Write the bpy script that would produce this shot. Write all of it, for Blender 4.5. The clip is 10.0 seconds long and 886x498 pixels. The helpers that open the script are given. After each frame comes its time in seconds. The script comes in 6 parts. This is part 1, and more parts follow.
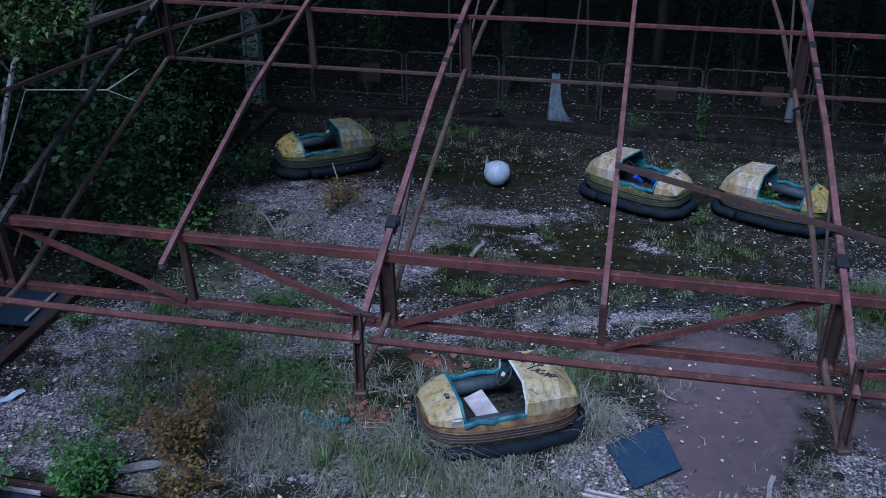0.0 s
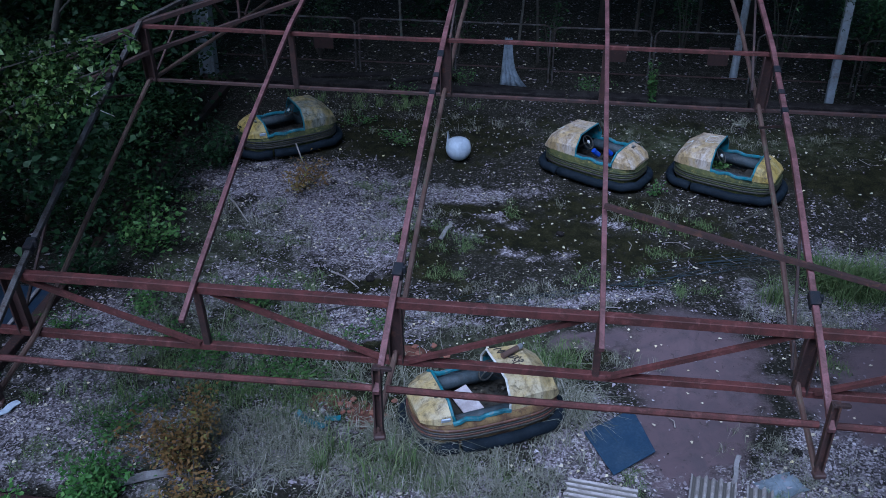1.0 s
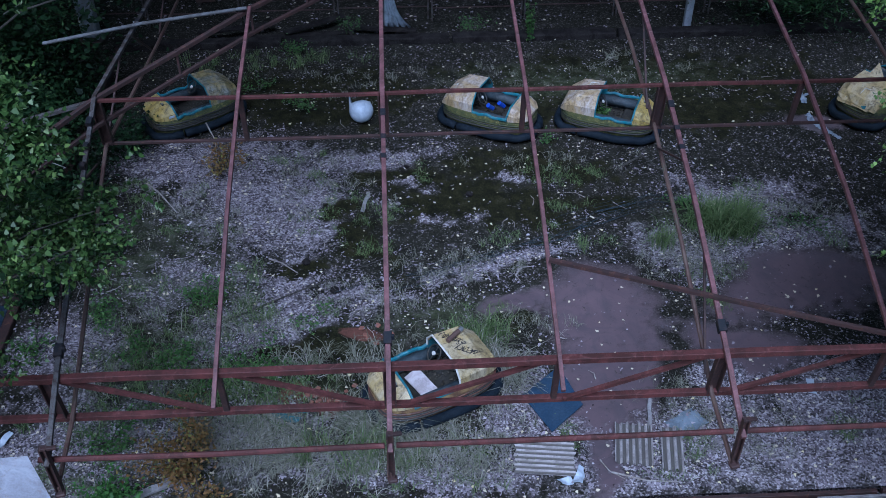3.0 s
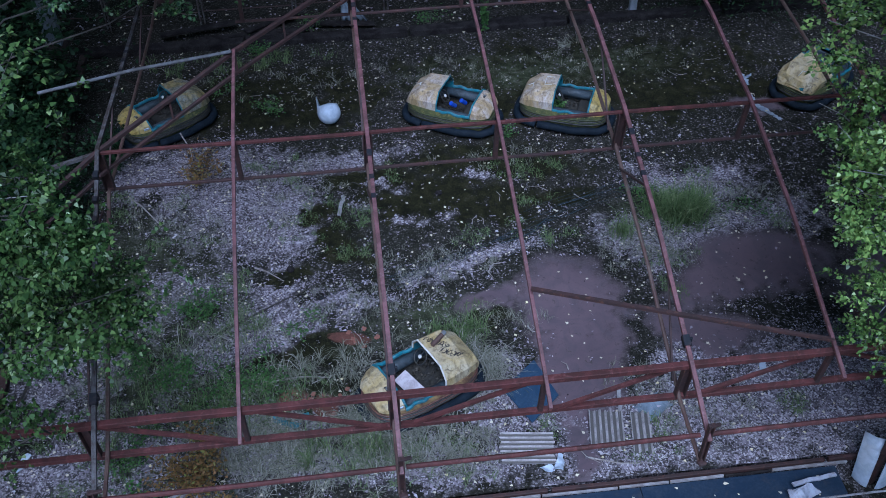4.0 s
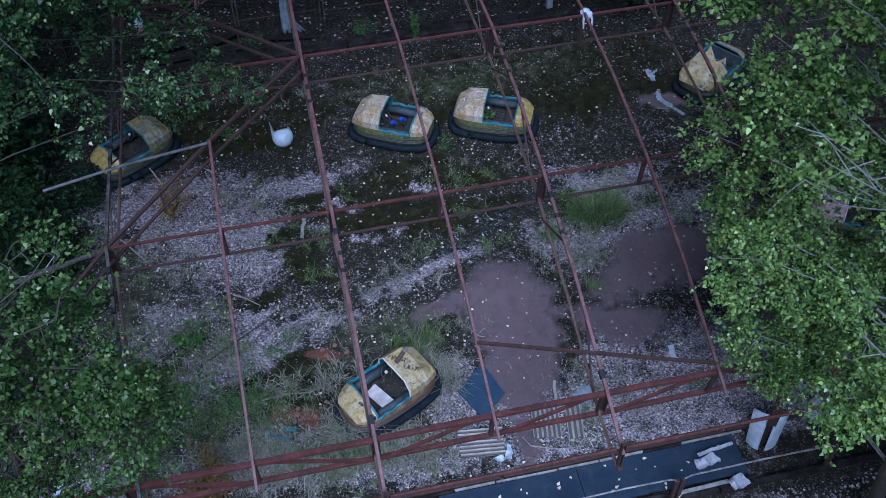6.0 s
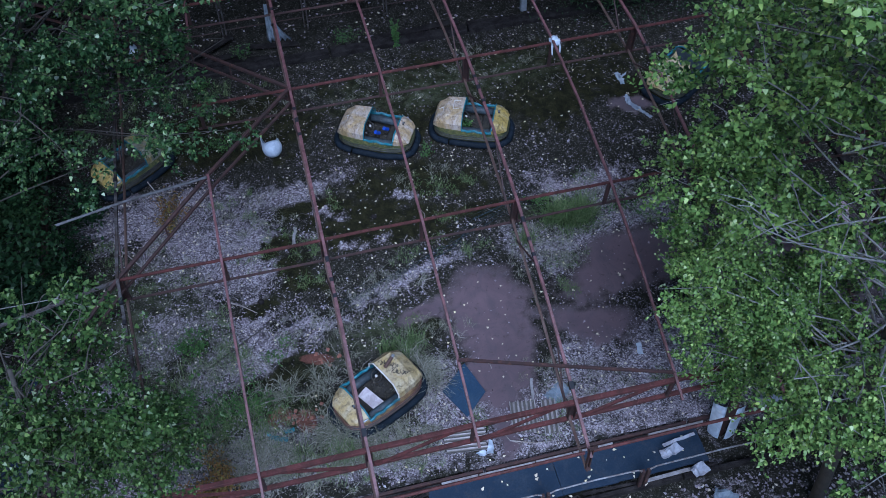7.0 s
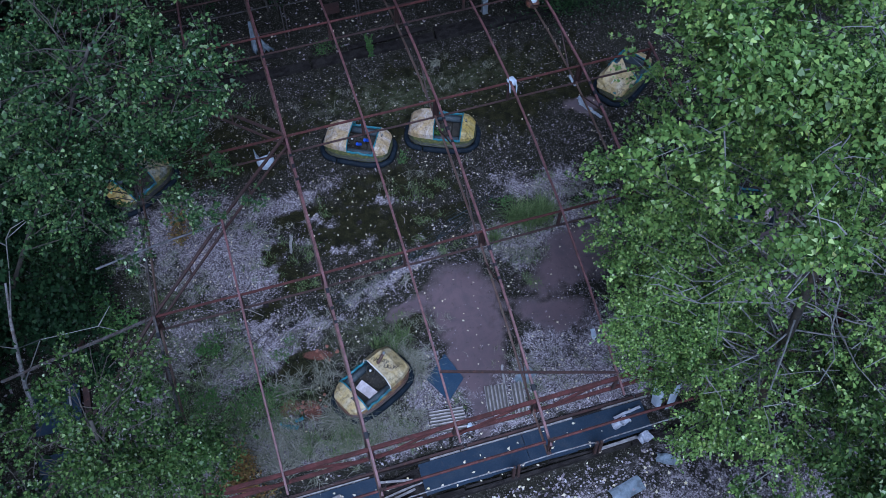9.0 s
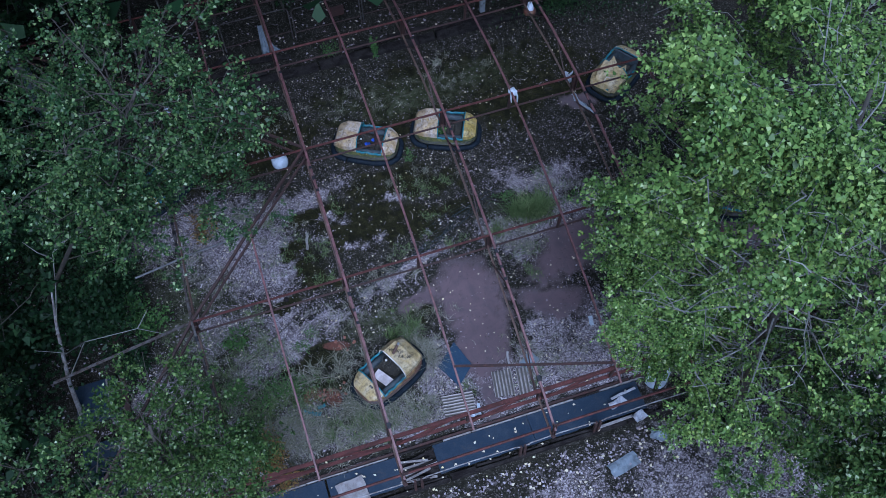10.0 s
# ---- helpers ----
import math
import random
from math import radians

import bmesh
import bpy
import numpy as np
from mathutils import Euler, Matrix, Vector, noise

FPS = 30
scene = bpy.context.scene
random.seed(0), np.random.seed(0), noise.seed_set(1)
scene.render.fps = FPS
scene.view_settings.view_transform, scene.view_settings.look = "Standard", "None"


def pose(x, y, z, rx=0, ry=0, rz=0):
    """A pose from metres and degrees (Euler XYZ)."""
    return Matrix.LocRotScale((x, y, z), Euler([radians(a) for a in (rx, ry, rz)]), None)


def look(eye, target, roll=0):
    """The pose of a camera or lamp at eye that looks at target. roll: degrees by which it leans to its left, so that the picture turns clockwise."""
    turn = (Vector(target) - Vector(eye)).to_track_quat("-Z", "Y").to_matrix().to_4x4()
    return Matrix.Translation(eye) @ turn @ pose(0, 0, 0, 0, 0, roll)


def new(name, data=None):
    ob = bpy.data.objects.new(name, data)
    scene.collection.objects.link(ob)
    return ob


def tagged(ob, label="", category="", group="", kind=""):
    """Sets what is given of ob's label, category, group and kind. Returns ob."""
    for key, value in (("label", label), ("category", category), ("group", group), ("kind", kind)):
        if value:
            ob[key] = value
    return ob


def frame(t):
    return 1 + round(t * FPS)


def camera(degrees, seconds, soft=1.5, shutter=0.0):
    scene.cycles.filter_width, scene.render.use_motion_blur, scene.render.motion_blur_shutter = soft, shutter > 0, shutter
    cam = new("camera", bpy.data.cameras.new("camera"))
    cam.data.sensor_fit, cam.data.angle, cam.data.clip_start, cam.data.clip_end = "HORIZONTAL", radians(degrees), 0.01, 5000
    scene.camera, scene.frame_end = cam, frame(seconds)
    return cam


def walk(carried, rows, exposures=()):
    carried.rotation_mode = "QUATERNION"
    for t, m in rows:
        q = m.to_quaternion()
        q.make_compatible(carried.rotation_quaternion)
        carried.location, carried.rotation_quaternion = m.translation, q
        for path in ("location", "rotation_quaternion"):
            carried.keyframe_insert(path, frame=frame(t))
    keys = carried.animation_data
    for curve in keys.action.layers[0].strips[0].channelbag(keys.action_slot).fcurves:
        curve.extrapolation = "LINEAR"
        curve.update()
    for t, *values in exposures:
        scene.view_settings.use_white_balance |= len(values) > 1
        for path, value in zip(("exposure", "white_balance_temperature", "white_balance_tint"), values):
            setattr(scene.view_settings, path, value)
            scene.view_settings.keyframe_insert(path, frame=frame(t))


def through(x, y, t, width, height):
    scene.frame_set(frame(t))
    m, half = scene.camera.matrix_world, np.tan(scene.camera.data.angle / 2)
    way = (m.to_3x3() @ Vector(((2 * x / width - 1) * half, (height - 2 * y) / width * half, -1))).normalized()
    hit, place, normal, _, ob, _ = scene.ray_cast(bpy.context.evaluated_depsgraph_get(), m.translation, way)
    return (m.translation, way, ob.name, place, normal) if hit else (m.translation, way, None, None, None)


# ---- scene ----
cam = camera(47.9, 10.0, soft=0.65)
PATH = [
    (0, (0.131, -0.009, 6.429), (-0.217, 1.745, 5.533), 0.2),
    (0.5, (-0.128, -0.031, 6.931), (-0.401, 1.696, 5.961), 0.2),
    (1, (-0.355, -0.045, 7.437), (-0.564, 1.653, 6.401), 0.2),
    (1.5, (-0.594, -0.073, 8.029), (-0.716, 1.59, 6.923), 0.2),
    (2, (-0.806, -0.1, 8.578), (-0.852, 1.523, 7.411), 0.1),
    (2.5, (-1.046, -0.13, 9.165), (-1.026, 1.445, 7.933), 0.0),
    (4, (-1.702, -0.211, 11.118), (-1.527, 1.227, 9.739), -0.3),
    (4.5, (-1.88, -0.251, 11.883), (-1.665, 1.142, 10.465), -0.5),
    (5, (-1.922, -0.29, 12.598), (-1.681, 1.064, 11.146), -0.6),
    (5.5, (-1.905, -0.334, 13.413), (-1.647, 0.978, 11.926), -0.7),
    (7, (-1.805, -0.446, 15.84), (-1.527, 0.752, 14.263), -1.2),
    (7.5, (-1.77, -0.475, 16.725), (-1.487, 0.682, 15.118), -1.3),
    (8, (-1.734, -0.505, 17.552), (-1.448, 0.614, 15.919), -1.4),
    (8.5, (-1.749, -0.525, 18.47), (-1.462, 0.554, 16.811), -1.5),
    (9, (-1.829, -0.53, 19.361), (-1.543, 0.513, 17.678), -1.7),
    (9.5, (-1.987, -0.509, 20.335), (-1.703, 0.492, 18.627), -1.9),
    (10, (-2.183, -0.479, 21.25), (-1.903, 0.484, 19.52), -2.1),
]
walk(cam, [(t, look(eye, target, roll)) for t, eye, target, roll in PATH], exposures=[(0.0, 1.29, 4990, 11), (4.0, 1.4, 5010, 11.5), (10.0, 1.36, 5050, 12)])

# ---- world, sun ----
world = bpy.data.worlds.new("dusk")
scene.world = world
world.use_nodes = True
wn = world.node_tree
wn.nodes.clear()
sky = wn.nodes.new("ShaderNodeTexSky")
sky.sky_type, sky.sun_disc = "NISHITA", False
sky.sun_elevation, sky.sun_rotation = radians(9), radians(250)
sky.air_density, sky.dust_density, sky.ozone_density = 1.0, 0.6, 2.5
bg = wn.nodes.new("ShaderNodeBackground")
bg.inputs["Strength"].default_value = 0.05
wo = wn.nodes.new("ShaderNodeOutputWorld")
wn.links.new(sky.outputs[0], bg.inputs["Color"])
wn.links.new(bg.outputs[0], wo.inputs["Surface"])
sun = new("sun", bpy.data.lights.new("sun", "SUN"))
sun.data.energy, sun.data.angle, sun.data.color = 2.45, radians(36), (0.84, 0.88, 1.0)
sun.matrix_world = look((-3, -11, 25), (0, 6, 0))


# ---- materials ----
class Nodes:
    """A short way to write a node material."""

    def __init__(self, name):
        self.m = bpy.data.materials.new(name)
        self.m.use_nodes = True
        self.t = self.m.node_tree
        self.t.nodes.clear()
        self.out = self.add("ShaderNodeOutputMaterial")
        self.coord = self.add("ShaderNodeTexCoord").outputs["Object"]

    def add(self, kind, **values):
        n = self.t.nodes.new(kind)
        for k, v in values.items():
            setattr(n, k, v)
        return n

    def put(self, socket, value):
        if isinstance(value, bpy.types.NodeSocket):
            self.t.links.new(value, socket)
        elif value is not None:
            if socket.type == "RGBA" and len(value) == 3:
                value = (*value, 1)
            socket.default_value = value

    def noise(self, scale, detail=5.0, rough=0.6, vec=None, warp=0.0):
        n = self.add("ShaderNodeTexNoise")
        self.put(n.inputs["Vector"], vec or self.coord)
        for k, v in (("Scale", scale), ("Detail", detail), ("Roughness", rough), ("Distortion", warp)):
            n.inputs[k].default_value = v
        return n.outputs["Fac"]

    def voronoi(self, scale, out="Distance", vec=None):
        n = self.add("ShaderNodeTexVoronoi")
        self.put(n.inputs["Vector"], vec or self.coord)
        n.inputs["Scale"].default_value = scale
        return n.outputs[out]

    def ramp(self, fac, *stops):
        n = self.add("ShaderNodeValToRGB")
        self.put(n.inputs["Fac"], fac)
        e = n.color_ramp.elements
        while len(e) < len(stops):
            e.new(0.5)
        for el, (p, c) in zip(e, stops):
            el.position = p
            el.color = (c, c, c, 1) if not isinstance(c, tuple) else (*c, 1)
        return n.outputs["Color"]

    def mix(self, fac, a, b, blend="MIX"):
        n = self.add("ShaderNodeMix", data_type="RGBA", blend_type=blend)
        self.put(n.inputs[0], fac)
        self.put(n.inputs[6], a)
        self.put(n.inputs[7], b)
        return n.outputs[2]

    def math(self, op, a, b=None):
        n = self.add("ShaderNodeMath", operation=op)
        self.put(n.inputs[0], a)
        if b is not None:
            self.put(n.inputs[1], b)
        return n.outputs[0]

    def attr(self, name):
        return self.add("ShaderNodeAttribute", attribute_name=name).outputs["Fac"]

    def bump(self, height, strength=0.5, dist=0.01, normal=None):
        n = self.add("ShaderNodeBump")
        n.inputs["Strength"].default_value, n.inputs["Distance"].default_value = strength, dist
        self.put(n.inputs["Height"], height)
        if normal:
            self.put(n.inputs["Normal"], normal)
        return n.outputs["Normal"]

    def done(self, colour, rough=0.7, normal=None, metal=0.0, spec=None, through=None):
        p = self.add("ShaderNodeBsdfPrincipled")
        self.put(p.inputs["Base Color"], colour)
        self.put(p.inputs["Roughness"], rough)
        self.put(p.inputs["Metallic"], metal)
        self.put(p.inputs["Specular IOR Level"], spec)
        self.put(p.inputs["Normal"], normal)
        shader = p.outputs[0]
        if through:
            tr = self.add("ShaderNodeBsdfTranslucent")
            self.put(tr.inputs["Color"], colour)
            mx = self.add("ShaderNodeMixShader")
            mx.inputs[0].default_value = through
            self.t.links.new(shader, mx.inputs[1])
            self.t.links.new(tr.outputs[0], mx.inputs[2])
            shader = mx.outputs[0]
        self.t.links.new(shader, self.out.inputs["Surface"])
        return self.m


def worn(name, base, worn_colour, amount=0.5, rough=0.6, scale=6.0, metal=0.0, relief=0.3, third=None, spec=None):
    """A surface of one colour with patches of another, grain and fine relief."""
    n = Nodes(name)
    big, fine = n.noise(scale, 6, 0.65, warp=0.6), n.noise(scale * 14, 4, 0.6)
    mask = n.ramp(n.mix(0.35, big, fine), (max(0.0, 0.62 - amount * 0.45), 0.0), (min(1.0, 0.72 - amount * 0.3), 1.0))
    col = n.mix(mask, base, worn_colour)
    if third:
        col = n.mix(n.ramp(n.noise(scale * 2.3, 5, 0.7, warp=1.0), (0.55, 0.0), (0.72, 1.0)), col, third)
    col = n.mix(0.45, col, n.ramp(fine, (0.25, 0.35), (0.75, 1.0)), "MULTIPLY")
    r = n.math("ADD", n.math("MULTIPLY", fine, 0.25), rough - 0.12)
    return n.done(col, r, n.bump(n.mix(0.5, big, fine), relief, 0.006), metal, spec)


RUST = worn("red_oxide_steel", (0.1, 0.029, 0.026), (0.045, 0.016, 0.013), 0.5, 0.72, 5, third=(0.14, 0.055, 0.05), spec=0.3)
# RUST made paler and pinker: sky sheen on the ribs' tops painted in.
RIB = worn("sky_sheen_red_steel", (0.165, 0.07, 0.073), (0.07, 0.032, 0.03), 0.45, 0.55, 5, third=(0.2, 0.11, 0.118), spec=0.4)
RUST_DARK = worn("rusty_steel", (0.05, 0.02, 0.017), (0.025, 0.013, 0.011), 0.5, 0.7, 6, third=(0.1, 0.042, 0.026))
OLIVE = worn("weathered_pipe", (0.115, 0.075, 0.058), (0.07, 0.035, 0.028), 0.5, 0.6, 4, third=(0.09, 0.09, 0.06))
GREY_PIPE = worn("grey_weathered_pipe", (0.33, 0.33, 0.34), (0.11, 0.09, 0.085), 0.5, 0.6, 7)
SLEEVE = worn("dark_sleeve", (0.012, 0.014, 0.018), (0.045, 0.03, 0.027), 0.3, 0.65, 12, spec=0.2)
COLUMN = worn("grey_column_paint", (0.27, 0.3, 0.34), (0.16, 0.17, 0.18), 0.4, 0.6, 3, third=(0.12, 0.08, 0.06))
PALE_PAINT = worn("chalky_pale_paint", (0.42, 0.44, 0.5), (0.24, 0.24, 0.27), 0.5, 0.7, 3, third=(0.22, 0.17, 0.15))
SLATE_PIPE = worn("slate_grey_pipe", (0.14, 0.147, 0.158), (0.07, 0.067, 0.066), 0.5, 0.65, 7, spec=0.2)
HOOP = worn("dull_weathered_pipe", (0.11, 0.108, 0.11), (0.035, 0.025, 0.02), 0.5, 0.7, 7, spec=0.2)
NET = worn("dark_blue_netting", (0.03, 0.05, 0.065), (0.03, 0.04, 0.045), 0.4, 0.8, 8, spec=0.15)
TIMBER = worn("dark_rotten_timber", (0.011, 0.009, 0.009), (0.034, 0.03, 0.028), 0.4, 0.9, 4, relief=0.8, spec=0.1)
PLANK = worn("grey_bleached_plank", (0.3, 0.29, 0.29), (0.16, 0.14, 0.135), 0.5, 0.85, 5, relief=0.6)
BLUE = worn("dark_blue_sheet", (0.013, 0.026, 0.048), (0.025, 0.038, 0.058), 0.35, 0.55, 2.2, third=(0.04, 0.042, 0.048), spec=0.3)
MAT = worn("blue_grey_mat", (0.018, 0.042, 0.08), (0.03, 0.055, 0.09), 0.4, 0.75, 3, spec=0.25)


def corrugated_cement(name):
    """Weathered cement sheet: pale crests; dirt, moss and painted-in shade darken the grooves."""
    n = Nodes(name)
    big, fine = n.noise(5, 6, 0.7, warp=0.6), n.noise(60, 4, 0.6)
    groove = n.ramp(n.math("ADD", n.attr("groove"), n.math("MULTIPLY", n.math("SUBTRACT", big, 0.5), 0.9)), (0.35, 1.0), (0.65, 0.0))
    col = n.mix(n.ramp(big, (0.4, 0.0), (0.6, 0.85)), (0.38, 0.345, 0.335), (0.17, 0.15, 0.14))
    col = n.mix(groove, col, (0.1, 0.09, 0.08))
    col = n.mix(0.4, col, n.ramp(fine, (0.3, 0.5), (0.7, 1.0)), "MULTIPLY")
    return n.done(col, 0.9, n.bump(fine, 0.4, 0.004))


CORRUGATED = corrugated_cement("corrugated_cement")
RUBBER = worn("black_rubber", (0.005, 0.009, 0.014), (0.012, 0.018, 0.026), 0.4, 0.75, 5, spec=0.14)


def grimy(name, base, bleached, stain, dirt=0.5):
    """Old gelcoat: bleached patches, run-down stains and dark specks."""
    n = Nodes(name)
    m = n.add("ShaderNodeMapping")
    n.put(m.inputs["Vector"], n.coord)
    m.inputs["Scale"].default_value = (1.0, 1.0, 0.22)
    big, runs, fine = n.noise(3.2, 6, 0.65, warp=0.8), n.noise(11, 5, 0.7, m.outputs[0], 0.5), n.noise(55, 4, 0.6)
    col = n.mix(n.ramp(big, (0.4, 0.0), (0.6, 1.0)), base, bleached)
    col = n.mix(n.ramp(runs, (0.62 - 0.18 * dirt, 0.0), (0.8 - 0.12 * dirt, 0.9)), col, stain)
    col = n.mix(n.ramp(n.noise(6.5, 7, 0.75, warp=1.5), (0.57, 0.0), (0.63, 0.85)), col, n.mix(0.5, stain, (0.05, 0.045, 0.03)))
    col = n.mix(n.ramp(n.voronoi(38), (0.06, 0.85), (0.13, 0.0)), col, (0.04, 0.035, 0.025))
    col = n.mix(0.35, col, n.ramp(fine, (0.3, 0.45), (0.7, 1.0)), "MULTIPLY")
    return n.done(col, n.ramp(runs, (0.35, 0.45), (0.7, 0.75)), n.bump(n.mix(0.5, runs, fine), 0.35, 0.006))


YELLOW = grimy("faded_yellow_gelcoat", (0.4, 0.3, 0.13), (0.44, 0.37, 0.24), (0.13, 0.095, 0.045), 0.95)
CREAM = grimy("bleached_cream_gelcoat", (0.36, 0.26, 0.13), (0.44, 0.38, 0.33), (0.15, 0.1, 0.05), 0.95)
PINK = grimy("faded_pink_gelcoat", (0.4, 0.27, 0.3), (0.5, 0.42, 0.46), (0.16, 0.1, 0.09), 0.8)
GOLD = grimy("dull_golden_gelcoat", (0.38, 0.27, 0.06), (0.42, 0.33, 0.14), (0.1, 0.075, 0.03), 0.95)
DINGY = grimy("mossy_dingy_gelcoat", (0.3, 0.22, 0.07), (0.24, 0.24, 0.21), (0.05, 0.05, 0.025), 1.2)
RUSTY_SIDE = worn("yellow_side_with_rust", (0.3, 0.2, 0.08), (0.1, 0.05, 0.028), 0.55, 0.65, 5, third=(0.035, 0.03, 0.024))
OLIVE_BAND = worn("olive_band", (0.075, 0.08, 0.02), (0.025, 0.03, 0.012), 0.5, 0.7, 7, third=(0.03, 0.03, 0.015))
WET_LEAF = worn("wet_dark_leaves", (0.05, 0.04, 0.028), (0.02, 0.018, 0.014), 0.5, 0.5, 9, third=(0.12, 0.1, 0.07))
MOSSY = worn("mossy_yellow_paint", (0.12, 0.115, 0.028), (0.035, 0.045, 0.015), 0.55, 0.7, 7, third=(0.3, 0.25, 0.09))
BAND = worn("brown_red_band", (0.14, 0.045, 0.03), (0.05, 0.03, 0.022), 0.5, 0.6, 6, third=(0.2, 0.13, 0.06))
BLACK_BAND = worn("black_moulding", (0.016, 0.016, 0.017), (0.05, 0.045, 0.03), 0.4, 0.6, 8)
TEAL = worn("teal_lining", (0.015, 0.15, 0.19), (0.02, 0.075, 0.095), 0.4, 0.6, 6, third=(0.13, 0.16, 0.16))
INNER = worn("grey_blue_inner_shell", (0.045, 0.066, 0.08), (0.022, 0.03, 0.035), 0.5, 0.7, 4, third=(0.075, 0.085, 0.09))
# Near-black of wet leaves, with the cockpit's shade mixed into the colour.
PIT = worn("shaded_wet_leaf_pit", (0.014, 0.013, 0.011), (0.035, 0.03, 0.02), 0.45, 0.8, 10, relief=0.9)
WHITE = worn("chalky_white_plastic", (0.52, 0.58, 0.66), (0.36, 0.41, 0.48), 0.45, 0.5, 6)
CUSHION = worn("pale_board", (0.5, 0.45, 0.46), (0.3, 0.26, 0.26), 0.4, 0.8, 7)
CHROME = worn("dull_metal", (0.5, 0.52, 0.55), (0.2, 0.2, 0.2), 0.3, 0.35, 9, metal=0.8)
CLOTH = worn("grey_cloth", (0.2, 0.24, 0.28), (0.1, 0.12, 0.14), 0.4, 0.9, 6, relief=0.7)
PLASTIC = worn("blue_plastic", (0.02, 0.06, 0.4), (0.03, 0.07, 0.25), 0.3, 0.4, 8)
INK = worn("black_ink", (0.012, 0.011, 0.012), (0.03, 0.025, 0.02), 0.3, 0.7, 20)
CHALK = worn("white_mark", (0.62, 0.62, 0.6), (0.4, 0.38, 0.33), 0.35, 0.7, 12)
BARK = worn("grey_bark", (0.16, 0.16, 0.145), (0.07, 0.066, 0.055), 0.5, 0.9, 6, relief=0.9)
DARK_BARK = worn("dark_bark", (0.06, 0.052, 0.042), (0.03, 0.027, 0.022), 0.5, 0.9, 5, relief=0.9)
TWIG = worn("pale_poplar_twig", (0.2, 0.2, 0.195), (0.11, 0.11, 0.1), 0.4, 0.8, 8)
STICK = worn("bleached_stick", (0.33, 0.3, 0.28), (0.16, 0.13, 0.11), 0.4, 0.85, 9)
BRICK = worn("crumbled_red_brick", (0.25, 0.1, 0.065), (0.14, 0.06, 0.045), 0.4, 0.9, 6, relief=0.8)


def foliage(name, dark, mid, light, through=0.25, rough=0.5, pale=None, spec=0.12):
    n = Nodes(name)
    r = n.add("ShaderNodeNewGeometry").outputs["Random Per Island"]
    col = n.ramp(r, (0.0, dark), (0.4, mid), (0.84, mid), (0.95, light), (1.0, pale or light))
    young = n.mix(0.55, mid, light)
    col = n.mix(n.ramp(n.noise(0.9, 4, 0.6), (0.38, 0.0), (0.66, 0.75)), col, n.mix(n.ramp(r, (0.0, 0.0), (1.0, 1.0)), col, young))
    return n.done(col, rough, None, 0.0, spec, through)


POPLAR = foliage("poplar_leaf", (0.01, 0.026, 0.007), (0.098, 0.174, 0.042), (0.29, 0.39, 0.1), 0.16, 0.42, (0.4, 0.47, 0.28), 0.2)
# Two dimmer copies of POPLAR, with the trees' shade in the leaf colour.
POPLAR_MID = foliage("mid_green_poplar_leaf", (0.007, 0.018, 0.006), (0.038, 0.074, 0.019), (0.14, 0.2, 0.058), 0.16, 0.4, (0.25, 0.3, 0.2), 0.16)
POPLAR_SHADED = foliage("shaded_poplar_leaf", (0.005, 0.015, 0.006), (0.026, 0.06, 0.021), (0.15, 0.22, 0.07), 0.14, 0.4, (0.27, 0.33, 0.22), 0.18)
# Wood leaf darkened well below leaf green: the wood's shade as colour.
WOOD_LEAF = foliage("shade_dark_wood_leaf", (0.005, 0.013, 0.006), (0.012, 0.03, 0.012), (0.03, 0.06, 0.023))
WEED = foliage("weed_leaf", (0.025, 0.06, 0.018), (0.06, 0.125, 0.035), (0.12, 0.19, 0.06))
WEED_DARK = foliage("feathery_leaf", (0.008, 0.022, 0.009), (0.021, 0.047, 0.017), (0.05, 0.095, 0.032))
RUSSET = foliage("russet_leaf", (0.05, 0.05, 0.02), (0.17, 0.09, 0.035), (0.2, 0.21, 0.06))
FRESH = foliage("fresh_green_leaf", (0.025, 0.065, 0.016), (0.06, 0.145, 0.036), (0.14, 0.25, 0.07))
LITTER = foliage("fallen_leaf", (0.025, 0.02, 0.02), (0.215, 0.184, 0.203), (0.38, 0.345, 0.375), 0.05, 0.8, (0.5, 0.47, 0.49), 0.12)
PALE_LITTER = foliage("pale_fallen_leaf", (0.42, 0.37, 0.28), (0.56, 0.5, 0.38), (0.66, 0.57, 0.32), 0.1, 0.7)
DRY_GRASS = foliage("dry_grass", (0.06, 0.065, 0.035), (0.2, 0.2, 0.15), (0.42, 0.4, 0.35), 0.3, 0.8)
GREEN_GRASS = foliage("green_grass", (0.045, 0.072, 0.026), (0.105, 0.155, 0.057), (0.25, 0.29, 0.14), 0.3, 0.6)


